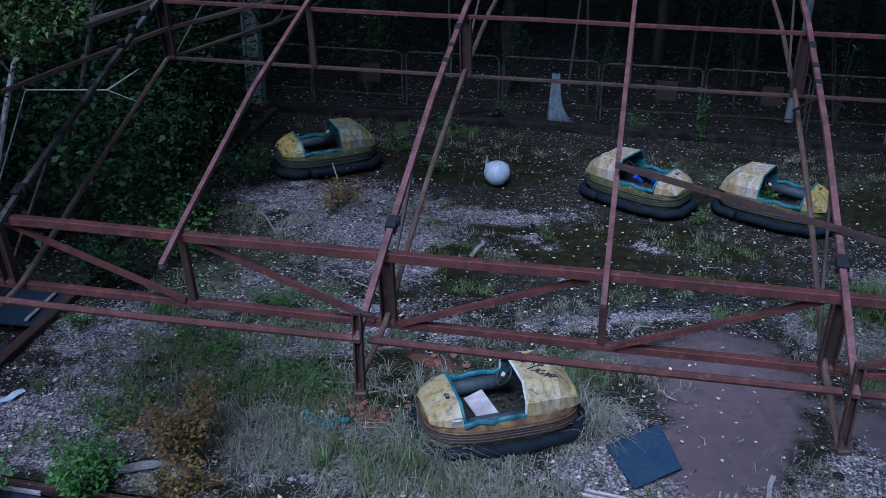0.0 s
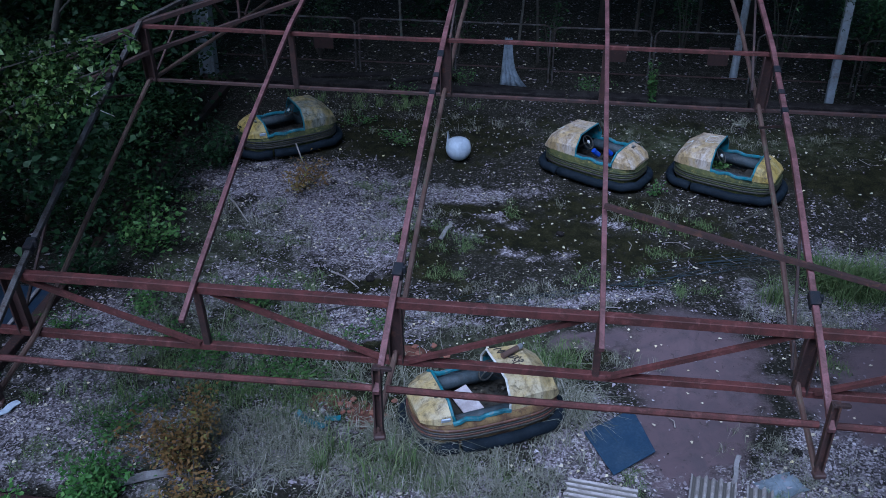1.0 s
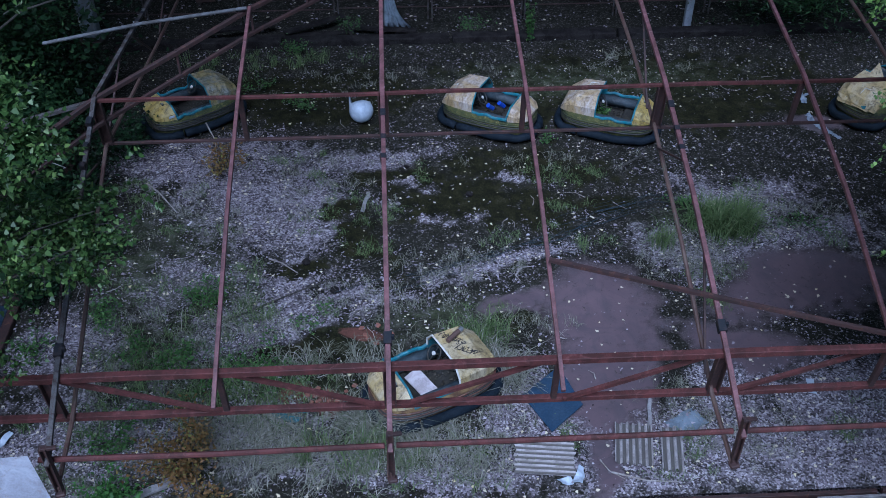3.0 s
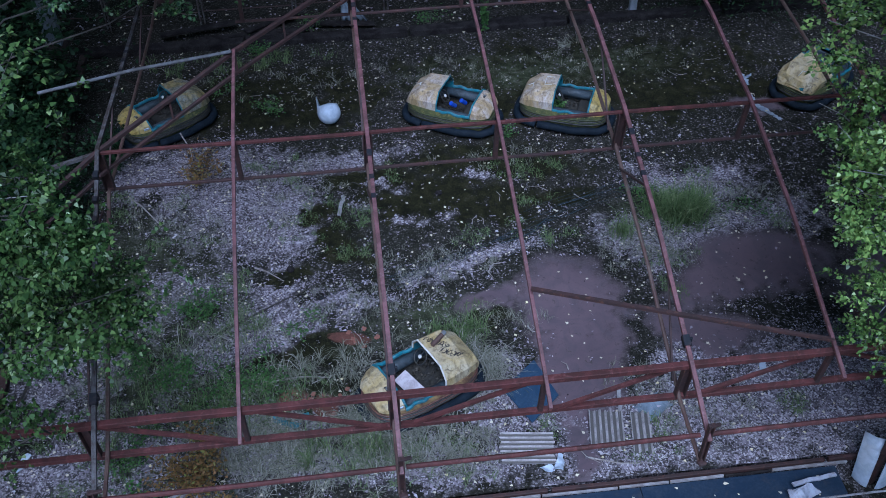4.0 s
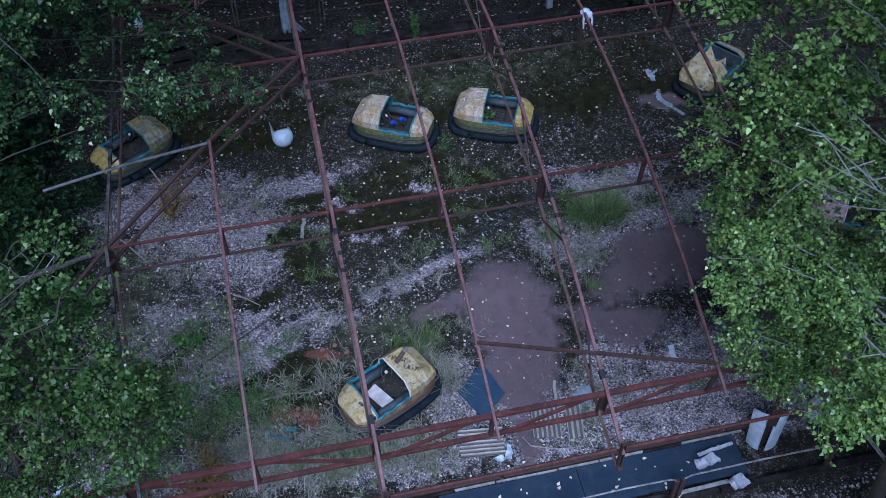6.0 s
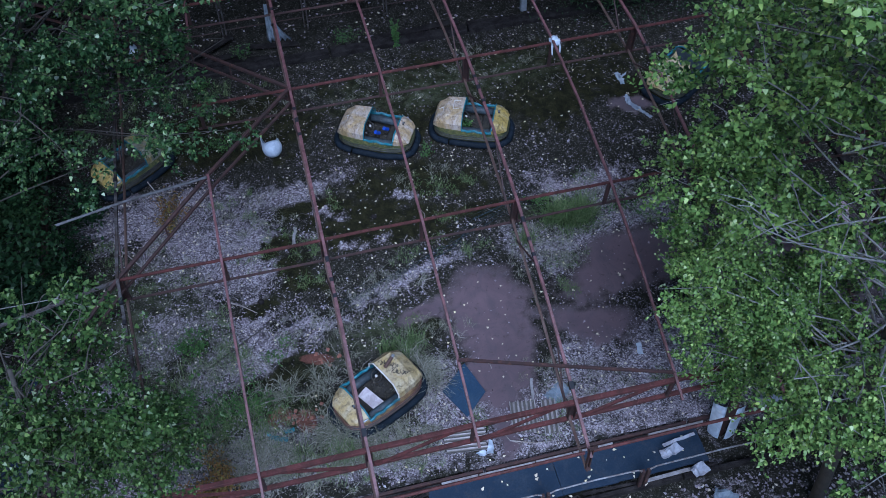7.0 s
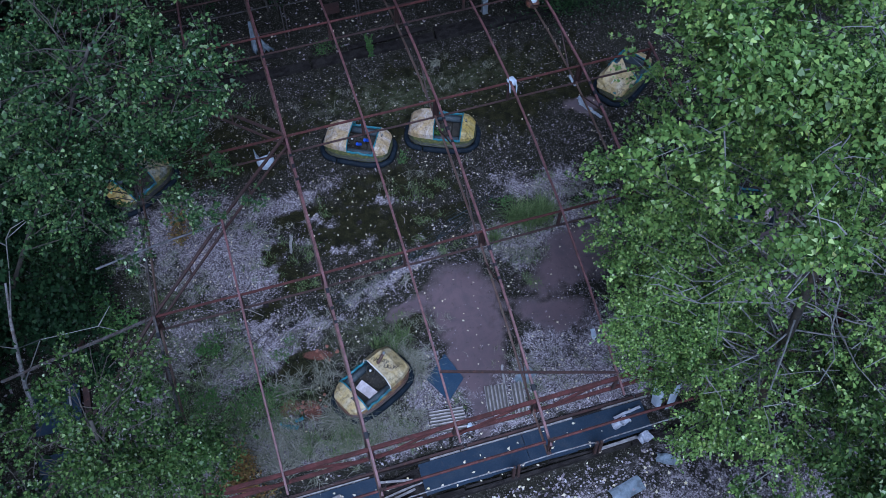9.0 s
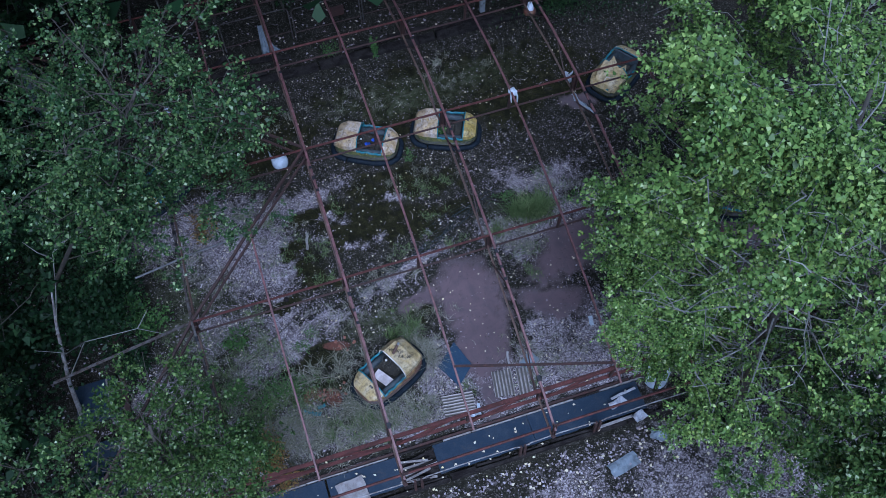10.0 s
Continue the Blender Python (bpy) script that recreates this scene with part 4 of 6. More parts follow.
strokes(hood_d, [[(0.3, 0.1, 0.79), (0.44, 0.12, 0.782), (0.45, -0.16, 0.782), (0.3, -0.18, 0.79)]], 0.007, CHALK)
for x, y in ((-0.1, 0.12), (-0.26, -0.05)):
    bm = bmesh.new()
    tube(bm, [(x, y, 0.42), (x + 0.05, y + 0.08, 0.5), (x + 0.06, y + 0.1, 0.53)], 0.045, 10)
    part("blue_container", bm, PLASTIC, car_c, "blue plastic container")
bottle = thing("thermos_bottle", (-0.69, 8.78, 0.79), "dented metal bottle lying on the car hood", "bottle", "", 27)
part("body", tubed([(-0.11, -0.04, 0), (0.1, 0.04, 0.0)], 0.034, 12), OLIVE, bottle)
part("cap", tubed([(0.1, 0.04, 0.0), (0.16, 0.062, 0.0)], 0.032, 12), CHROME, bottle)

# ---- fallen dome ----
dome = thing("lamp_dome", (-1.93, 14.85, 0.125), "white plastic dome with a broken rim lying on the floor", "dome", "", 8, (-58, 0))
bm = bmesh.new()
rows = []
for j in range(12):
    a = math.pi * (0.03 + 0.058 * j)
    rim = j == 11
    rows.append([bm.verts.new((0.25 * math.sin(a) * math.cos(k * math.pi / 9), 0.25 * math.sin(a) * math.sin(k * math.pi / 9),
                               0.25 - 0.25 * math.cos(a) + (0.32 * max(0, math.cos(k * math.pi / 9 - 2.8)) ** 9 + 0.1 * max(0, math.cos(k * math.pi / 9 - 0.35)) ** 12 if rim else 0))) for k in range(18)])
for a, b in zip(rows, rows[1:]):
    for k in range(18):
        bm.faces.new((a[k], a[(k + 1) % 18], b[(k + 1) % 18], b[k]))
bm.faces.new(rows[0][::-1])
dome.scale = (0.86, 0.86, 0.86)
shell = part("shell", bm, WHITE, dome, "", True)
mod = shell.modifiers.new("thick", "SOLIDIFY")
mod.thickness = 0.012

# ---- mat and corrugated sheets ----
mat_ob = thing("floor_mat", (0.53, 8.28, 0.06), "blue-grey square mat lying on the floor", "mat")
bm = bmesh.new()
pts = [(0.18, 0.57), (-0.36, 0.1), (-0.05, -0.52), (0.4, -0.1)]
slab(bm, [(x, y, 0.012) for x, y in pts], 0.012)
bmesh.ops.subdivide_edges(bm, edges=bm.edges, cuts=6, use_grid_fill=True)
for v in bm.verts:
    v.co.z += 0.012 * noise.noise((v.co.x * 5, v.co.y * 5, 1.0))
part("sheet", bm, MAT, mat_ob)


def corrugated(at, turn, length, width, waves, label):
    ob = thing("corrugated_sheet", at, label, "roofing sheet", "corrugated sheets", turn)
    bm = bmesh.new()
    n, m = waves * 6, 6
    rows = []
    for z_off in (0.0, -0.008):
        rows.append([[bm.verts.new((width * (i / n - 0.5), length * (j / m - 0.5) + 0.022 * math.sin(i * 0.9) * math.sin(i * 0.37 + j), 0.045 + 0.022 * math.cos(2 * math.pi * waves * i / n) + z_off)) for i in range(n + 1)] for j in range(m + 1)])
    top, low = rows
    for j in range(m):
        for i in range(n):
            bm.faces.new((top[j][i], top[j][i + 1], top[j + 1][i + 1], top[j + 1][i]))
            bm.faces.new((low[j][i], low[j + 1][i], low[j + 1][i + 1], low[j][i + 1]))
    for j in range(m):
        bm.faces.new((top[j][0], top[j + 1][0], low[j + 1][0], low[j][0]))
        bm.faces.new((top[j][n], low[j][n], low[j + 1][n], top[j + 1][n]))
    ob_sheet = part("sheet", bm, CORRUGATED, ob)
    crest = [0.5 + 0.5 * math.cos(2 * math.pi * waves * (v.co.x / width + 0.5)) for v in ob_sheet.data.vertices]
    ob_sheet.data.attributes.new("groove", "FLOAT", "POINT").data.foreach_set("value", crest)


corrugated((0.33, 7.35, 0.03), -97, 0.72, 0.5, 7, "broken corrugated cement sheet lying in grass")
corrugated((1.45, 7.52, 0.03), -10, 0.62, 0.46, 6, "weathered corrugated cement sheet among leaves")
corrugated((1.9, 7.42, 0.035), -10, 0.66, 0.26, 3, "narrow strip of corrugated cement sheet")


# ---- fallen leaves, grit and grass on the ground ----
GRID_X, GRID_Y = np.linspace(FLOOR_X[0], FLOOR_X[1], 280), np.linspace(FLOOR_Y[0], FLOOR_Y[1], 190)
gx, gy = np.meshgrid(GRID_X, GRID_Y)
GRID = {k: v.reshape(gx.shape) for k, v in masks_at(gx.ravel(), gy.ravel()).items()}
GRID_PATCH = (ripple(gx.ravel(), gy.ravel(), 0.7, 5.0) * 0.5 + ripple(gx.ravel(), gy.ravel(), 2.3, 2.0) * 0.4 + ripple(gx.ravel(), gy.ravel(), 5.5, 12.0) * 0.35).reshape(gx.shape)


def cover(x, y):
    """How much litter lies at a place: less on wet floor and moss, thinner past y 13.9."""
    i = np.clip(((x - FLOOR_X[0]) / (FLOOR_X[1] - FLOOR_X[0]) * 279).astype(int), 0, 279)
    j = np.clip(((y - FLOOR_Y[0]) / (FLOOR_Y[1] - FLOOR_Y[0]) * 189).astype(int), 0, 189)
    wet, moss, pale, patchy = GRID["wet"][j, i], GRID["moss"][j, i], GRID["pale"][j, i], GRID_PATCH[j, i] + 0.5 * ripple(x, y, 10.0, 31.0)
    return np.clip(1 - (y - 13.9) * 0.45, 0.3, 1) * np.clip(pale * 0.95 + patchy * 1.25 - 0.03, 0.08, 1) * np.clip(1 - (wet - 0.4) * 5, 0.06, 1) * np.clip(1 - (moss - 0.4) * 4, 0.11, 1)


def strewn(name, count, area, size, material, label, level=0.02, by_cover=True, shape=0.8, flat=2.6):
    x, y = RNG.uniform(area[0], area[1], count), RNG.uniform(area[2], area[3], count)
    if by_cover:
        keep = RNG.uniform(0, 1, count) < cover(x, y)
        x, y = x[keep], y[keep]
    z = np.array([noise.fractal((a * 0.9, b * 0.9, 3.0), 1.0, 2.0, 4) for a, b in zip(x, y)]) * 0.018 + level
    ob = new(name, mesh_of(name, leaf_quads(np.stack([x, y, z + RNG.uniform(0, 0.012, len(x))], 1), size, flat, 0.5, shape), 4, material))
    return tagged(ob, label, "fallen leaves", kind="stuff")


INSIDE = (FLOOR_X[0], FLOOR_X[1], FLOOR_Y[0] + 0.05, FLOOR_Y[1])
strewn("leaf_litter", 190000, INSIDE, 0.025, LITTER, "grey-brown dry leaf litter over the ride floor")
strewn("large_litter", 26000, INSIDE, 0.046, LITTER, "larger curled grey-brown leaves among the litter", 0.026, True, 0.75, 1.0)
strewn("twig_litter", 30000, INSIDE, 0.055, LITTER, "thin dry stalks and twigs over the floor", 0.022, True, 0.12)
strewn("pale_leaves", 1000, INSIDE, 0.04, PALE_LITTER, "pale fallen poplar leaves scattered over moss and bare floor", 0.03, False, 0.85)
strewn("pale_leaves", 5200, INSIDE, 0.038, PALE_LITTER, "pale yellow-white fallen poplar leaves", 0.028, True, 0.85)
strewn("leaf_litter", 19000, (-9, 12, 0.5, 5.7), 0.05, LITTER, "dense dry leaf litter in front of the walkway", -0.3, False)
strewn("pale_leaves", 1000, (-9, 12, 0.5, 5.7), 0.06, PALE_LITTER, "pale fallen leaves in front of the walkway", -0.285, False)
strewn("leaf_litter", 4500, (-16, 16, 18.1, 27), 0.06, LITTER, "leaf litter under the trees behind the floor", -0.3, False)
strewn("pale_leaves", 500, (-12, 14, 18.1, 24), 0.06, PALE_LITTER, "pale leaves under the trees behind the floor", -0.285, False)
strewn("leaf_litter", 3500, (-14, -6.9, 3, 18), 0.06, LITTER, "leaf litter under the trees beside the floor", -0.3, False)
strewn("leaf_litter", 2200, (-5.5, 9.5, 15.3, 17.8), 0.03, LITTER, "thin brown litter along the far side of the floor", 0.02, False)
strewn("leaf_litter", 14000, (-16, 18, -8, 1.5), 0.04, LITTER, "leaf litter in front of the place", -0.3, False)
strewn("walkway_leaves", 80, (-4.2, 4.3, 5.4, 6.6), 0.05, PALE_LITTER, "scattered leaves on the walkway", -0.06, False)


def grass(name, patches, height, width, lean, material, label, droop=0.45):
    roots = []
    for cx, cy, rx, ry, n in patches:
        m = max(4, n // 16)
        a, r = RNG.uniform(0, 2 * math.pi, m), np.sqrt(RNG.uniform(0, 1, m)) * (1 + 0.3 * RNG.normal(0, 1, m))
        tufts = np.stack([cx + rx * r * np.cos(a), cy + ry * r * np.sin(a), np.zeros(m)], 1)
        near = tufts[RNG.integers(0, m, n)] + np.concatenate([RNG.normal(0, 0.045, (n, 2)), np.zeros((n, 1))], 1)
        roots.append(near)
    ob = new(name, blade_mesh(name, blades(np.concatenate(roots), height, width, lean, droop), material))
    return tagged(ob, label, "grass", kind="stuff")


grass("dry_grass", [(-1.0, 8.4, 1.2, 0.8, 1900), (-1.6, 7.75, 1.3, 0.45, 1300), (-0.7, 7.45, 0.7, 0.4, 500), (-0.05, 9.0, 0.25, 0.25, 260), (-3.1, 7.9, 0.7, 0.45, 1300),
                    (-2.4, 7.4, 1.4, 0.35, 900), (-3.9, 8.0, 0.7, 0.3, 360), (-2.4, 9.1, 0.9, 0.4, 500), (-3.6, 9.8, 0.8, 0.5, 400)], 0.2, 0.009, 1.0, DRY_GRASS, "pale dry grass lying round the bumper car", 0.6)
grass("long_dry_grass", [(-1.72, 8.05, 0.3, 0.28, 520), (-1.55, 7.85, 0.4, 0.15, 360), (-0.2, 9.15, 0.22, 0.3, 300), (0.05, 8.75, 0.15, 0.3, 200)], 0.36, 0.009, 1.1, DRY_GRASS, "long dry grass leaning over the bumper", 0.55)
grass("sparse_grass", [(3.0, 11.0, 0.7, 0.5, 1300), (-0.6, 11.0, 1.0, 0.35, 700), (-3.5, 8.8, 1.1, 0.5, 1000), (-5.0, 9.4, 1.0, 0.8, 1000), (-2.6, 13.3, 1.2, 0.8, 800),
                       (2.3, 8.2, 0.7, 0.5, 500), (3.0, 7.6, 0.8, 0.4, 600), (4.9, 12.0, 1.0, 0.4, 700), (2.6, 16.6, 3.0, 0.8, 600), (-2.6, 16.5, 2.5, 0.8, 600), (1.0, 13.6, 1.5, 0.3, 300),
                       (0.2, 9.7, 0.7, 0.3, 500), (-1.6, 10.4, 1.2, 0.4, 600), (-4.4, 12.6, 1.2, 0.9, 700)], 0.14, 0.005, 0.9, DRY_GRASS, "sparse dry grass growing through the floor", 0.6)
spots = [(RNG.uniform(-6, 5.5), RNG.uniform(7.2, 14.0)) for k in range(60)]
grass("short_grass", [(x, y, RNG.uniform(0.15, 0.5), RNG.uniform(0.12, 0.35), int(RNG.uniform(60, 200))) for x, y in spots if not (0.4 < x < 2.6 and 8 < y < 11.2)],
      0.11, 0.006, 0.9, GREEN_GRASS, "thin short grass sprouting through the litter", 0.6)
grass("grass_clump", [(3.72, 11.6, 0.3, 0.24, 900), (3.4, 11.75, 0.2, 0.2, 160)], 0.6, 0.012, 0.6, GREEN_GRASS, "tall green grass clump growing through the floor")
grass("grass_tuft", [(-0.35, 9.42, 0.35, 0.2, 420), (2.62, 11.3, 0.12, 0.12, 130), (-2.1, 7.5, 0.5, 0.3, 300)], 0.42, 0.009, 0.5, GREEN_GRASS, "light green grass tuft beside the bumper car")
grass("green_grass", [(-3.3, 8.6, 1.0, 0.45, 1200), (-4.7, 9.4, 0.8, 0.7, 800), (-1.2, 7.4, 1.5, 0.4, 450), (-5.2, 8.2, 0.9, 0.6, 700), (-4.2, 17.2, 2.0, 0.4, 700), (-3.6, 10.2, 0.7, 0.5, 500)],
      0.2, 0.007, 0.7, GREEN_GRASS, "thin green grass on the overgrown floor", 0.5)


# ---- weeds and shrubs ----
def plant(name, at, radius, height, count, size, material, label, category="shrub", stems=6, shape=0.6):
    """A low plant: stems from one root and leaves about them."""
    ob = thing(name, (at[0], at[1], at[2] if len(at) > 2 else 0.0), label, category, "weeds and shrubs")
    bm = bmesh.new()
    tips = []
    for k in range(stems):
        a, r = random.uniform(0, 2 * math.pi), radius * random.uniform(0.3, 0.95)
        tip = Vector((r * math.cos(a), r * math.sin(a), height * random.uniform(0.55, 1.0)))
        tube(bm, [(0, 0, -0.02), tip * 0.5 + Vector((random.uniform(-0.1, 0.1) * radius, random.uniform(-0.1, 0.1) * radius, 0.1 * height)), tip], 0.008 + height * 0.006, 5, False, 0.002)
        tips.append(tip)
    part("stem", bm, DARK_BARK, ob)["kind"] = "stuff"
    tips = np.array([list(v) for v in tips])
    t = RNG.uniform(0.35, 1.05, count)[:, None]
    c = tips[RNG.integers(0, len(tips), count)] * t + RNG.normal(0, 0.16, (count, 3)) * [radius, radius, height * 0.6]
    c[:, 2] = np.maximum(c[:, 2], 0.015)
    link("leaves", mesh_of("leaves", leaf_quads(c, size, 0.5, 0.5, shape), 4, material), None, ob)
    return ob


for x, y, r, h, n in ((-4.12, 10.35, 0.35, 0.28, 260), (-4.4, 9.25, 0.4, 0.2, 300), (-3.3, 9.2, 0.6, 0.16, 340), (-4.9, 9.5, 0.3, 0.2, 160), (-3.75, 9.05, 0.5, 0.16, 260), (-5.5, 10.0, 0.4, 0.3, 220),
                      (-6.3, 9.6, 0.3, 0.3, 150), (-2.55, 10.0, 0.3, 0.12, 90), (-2.9, 15.6, 0.4, 0.3, 120), (-3.9, 16.2, 0.3, 0.25, 90), (-3.2, 17.6, 0.4, 0.35, 130), (1.25, 14.2, 0.2, 0.15, 60),
                      (4.9, 11.6, 0.35, 0.25, 110), (3.2, 12.3, 0.25, 0.25, 80), (-5.0, 7.9, 0.5, 0.3, 240), (0.3, 18.2, 0.4, 0.3, 120), (-2.2, 18.3, 0.3, 0.4, 90)):
    plant("weed", (x, y), r * 1.25, h, n * 2, 0.04, WEED, "low green broad-leaved weed growing through the floor", "weed")
plant("russet_shrub", (-3.95, 7.35), 0.62, 0.85, 1500, 0.044, RUSSET, "small shrub with russet autumn leaves", "shrub", 9)
plant("russet_shrub", (-3.75, 6.95), 0.45, 0.5, 700, 0.042, RUSSET, "low shrub with russet and green leaves", "shrub", 8)
plant("green_shrub", (-4.7, 6.72, -0.1), 0.5, 0.6, 1300, 0.05, FRESH, "bright green leafy shrub at the floor edge", "shrub", 10)
plant("green_shrub", (-5.7, 6.3, -0.2), 0.45, 0.5, 800, 0.05, FRESH, "bright green leafy shrub at the floor edge", "shrub", 8)
plant("withered_shrub", (-4.25, 13.7), 0.55, 0.42, 520, 0.05, RUSSET, "withered brown shrub with a pale stick", "shrub", 8)
plant("tall_weed", (1.4, 17.75), 0.16, 0.95, 260, 0.07, WEED, "tall upright green weed at the floor edge", "weed", 4)
plant("pale_weed", (2.95, 17.0), 0.22, 0.14, 60, 0.13, DRY_GRASS, "pale rosette weed with narrow leaves", "weed", 7, 0.16)
# Taller shrubs take the wood leaf with shade in its colour.
for x, y, r, h in ((-5.9, 11.5, 0.7, 0.75), (-6.4, 12.9, 0.8, 1.0), (-5.9, 14.2, 0.7, 0.8), (-6.5, 10.6, 0.6, 0.8), (-7.3, 11.8, 0.9, 1.2), (-6.9, 15.6, 0.8, 1.1)):
    plant("shrub", (x, y), r, h, 900, 0.065, WEED if h < 0.78 else WOOD_LEAF, "dense green shrub at the floor's overgrown side", "shrub", 10)
plant("sapling", (-5.6, 20.4, -0.3), 0.9, 2.3, 900, 0.075, POPLAR_SHADED, "young leafy tree behind the railings", "sapling", 8)
for x, y, h in ((-0.6, 20.6, 1.9), (2.2, 20.9, 2.4), (4.1, 20.2, 2.6), (5.9, 20.4, 3.0), (-2.6, 20.8, 2.2)):
    plant("sapling", (x, y, -0.3), 0.6, h, 260, 0.075, WEED_DARK, "thin young tree with few leaves behind the railings", "sapling", 5)
plant("plant_in_car", (2.2, 14.6, 0.2), 0.3, 0.3, 300, 0.05, WEED, "green weeds growing inside the bumper car", "weed", 7)


# ---- trees ----
def leafy_shoots(c, w, axis, leaves, size, clump, per=15, plain=False):
    """Leaves set along short shoots that spring from the clumps, turned outwards and hanging a little."""
    m = max(1, leaves // per)
    pick = RNG.choice(len(c), m, p=w / w.sum())
    roots = c[pick] + RNG.normal(0, clump, (m, 3)) * [1, 1, 0.7]
    level = np.clip(np.searchsorted(axis[:, 2], roots[:, 2]), 0, len(axis) - 1)
    out = roots - axis[level]
    out[:, 2] = 0.0
    out /= np.linalg.norm(out, axis=1, keepdims=True) + 1e-6
    ways = out * 0.75 + RNG.normal(0, 0.55, (m, 3)) + [0, 0, 0.35]
    ways /= np.linalg.norm(ways, axis=1, keepdims=True)
    grow = 0.46 + 0.44 * np.clip(roots[:, 2] / axis[-1, 2], 0, 1)
    lengths = RNG.uniform(2.2, 6.0, m) * size * grow
    d, l, r = np.repeat(ways, per, 0), np.repeat(lengths, per)[:, None], np.repeat(roots, per, 0)
    n = m * per
    u = RNG.uniform(0.1, 1.05, (n, 1))
    side = RNG.normal(0, 1, (n, 3))
    side -= d * (side * d).sum(1, keepdims=True)
    side /= np.linalg.norm(side, axis=1, keepdims=True)
    s = size * np.repeat(grow, per)[:, None] * RNG.uniform(0.55, 1.3, (n, 1)) * (1.15 - 0.4 * u)
    tip = side + d * 0.7 + [0, 0, -0.45]
    tip /= np.linalg.norm(tip, axis=1, keepdims=True)
    face = RNG.normal(0, 0.5, (n, 3)) + [0, 0, 1.0] + side * 0.35
    face -= tip * (face * tip).sum(1, keepdims=True)
    face /= np.linalg.norm(face, axis=1, keepdims=True)
    wide = np.cross(face, tip)
    p = r + d * l * u + side * s * 0.75 - np.array([0, 0, 1.0]) * (l * u * u * 0.25)
    fold = face * s * RNG.uniform(0.0, 0.2, (n, 1))
    low, mid = -tip * s * 0.24, tip * s * 0.16
    corners = [p - tip * s * 0.38, p + wide * s * 0.44 + low + fold, p + wide * s * 0.33 + mid + fold * 0.8, p + tip * s * 0.7, p - wide * s * 0.33 + mid + fold * 0.8, p - wide * s * 0.44 + low + fold]
    if plain:
        corners = [corners[k] for k in (0, 1, 3, 5)]
    return roots, ways, lengths, np.stack(corners, 1)


def tree(name, base, height, radius, low, leaves, size, material, label, lean=(0.0, 0.0), limbs=26, bark=BARK, trunk=0.16, clump=0.12, droop=0.0, goals=(), broad=0.85, dense=1.2):
    """A tree: a tapered, slightly crooked trunk, limbs that fork into twigs, and leaves in clumps about the twig ends."""
    ob = thing(name, base, label, "tree", "trees")
    spine = []
    for i in range(9):
        t = i / 8
        spine.append(Vector((lean[0] * t + 0.12 * math.sin(3 * t + base[0]), lean[1] * t + 0.12 * math.cos(4 * t + base[1]), height * 0.96 * t)))
    part("trunk", tubed(spine, trunk, 9, 0.025), DARK_BARK, ob, "", True)
    wood, clumps = bmesh.new(), []
    for k in range(limbs):
        t = low / height + (1 - low / height) * ((k + random.random()) / limbs) * 0.97
        s = t * 8
        i = min(7, int(s))
        root = spine[i].lerp(spine[i + 1], s - i)
        u = (t - low / height) / (1 - low / height)
        reach = radius * (0.5 + 0.9 * math.sin(math.pi * min(1, 0.18 + u * broad))) * 0.74 * random.uniform(0.75, 1.15)
        a = k * 2.4 + random.uniform(-0.5, 0.5)
        out = Vector((math.cos(a), math.sin(a), 0))
        tip = root + out * reach + Vector((0, 0, reach * random.uniform(0.1, 0.65) - droop * reach))
        bend = root.lerp(tip, 0.5) + Vector((random.uniform(-0.3, 0.3), random.uniform(-0.3, 0.3), -0.08 * reach))
        kink = bend.lerp(tip, 0.5) + Vector((random.uniform(-0.2, 0.2), random.uniform(-0.2, 0.2), random.uniform(-0.05, 0.15)))
        tube(wood, [root, root.lerp(bend, 0.5) + Vector((random.uniform(-0.15, 0.15), random.uniform(-0.15, 0.15), 0)), bend, kink, tip], max(0.012, trunk * 0.17 * (1 - 0.6 * u)), 5, False, 0.006)
        full = random.choice((0.3, 0.7, 1.0, 1.5, 2.1))
        for j in range(7):
            p = root.lerp(bend, 0.55 + 0.45 * j / 3) if j < 3 else bend.lerp(tip, (j - 2) / 4)
            q = p + Vector((random.gauss(0, 1), random.gauss(0, 1), random.gauss(0.15, 0.7))) * 0.3 * max(0.6, reach / 2.2)
            tube(wood, [p, p.lerp(q, 0.5) + Vector((0, 0, 0.05)), q], 0.009, 4, False, 0.003)
            clumps += [(q, full), (p.lerp(q, 0.5), 0.4 * full)]
        clumps.append((tip, full))
    for goal in goals:
        tip, heavy = Vector(goal[:3]) - Vector(base), goal[3] if len(goal) > 3 else dense
        i = min(range(1, 8), key=lambda q: abs(spine[q].z - (tip.z - 0.8)))
        start = spine[i].lerp(spine[i - 1], random.random())
        mid = start.lerp(tip, 0.55) + Vector((random.uniform(-0.2, 0.2), random.uniform(-0.2, 0.2), random.uniform(0.0, 0.4)))
        tube(wood, [start, start.lerp(mid, 0.5) + Vector((random.uniform(-0.3, 0.3), random.uniform(-0.3, 0.3), random.uniform(0.0, 0.3))), mid, mid.lerp(tip, 0.5) + Vector((random.uniform(-0.12, 0.12), random.uniform(-0.12, 0.12), 0.08)), tip], 0.015, 5, False, 0.004)
        for q in range(8):
            p = mid.lerp(tip, q / 7) + Vector((random.gauss(0, 0.16), random.gauss(0, 0.16), random.gauss(0, 0.14)))
            clumps.append((p, heavy))
    for k in range(limbs // 5):
        p, _ = random.choice(clumps)
        q = p + Vector((random.gauss(0, 0.3), random.gauss(0, 0.3), random.uniform(0.0, 0.25)))
        r = q + Vector((random.gauss(0, 0.3), random.gauss(0, 0.3), random.uniform(0.0, 0.3)))
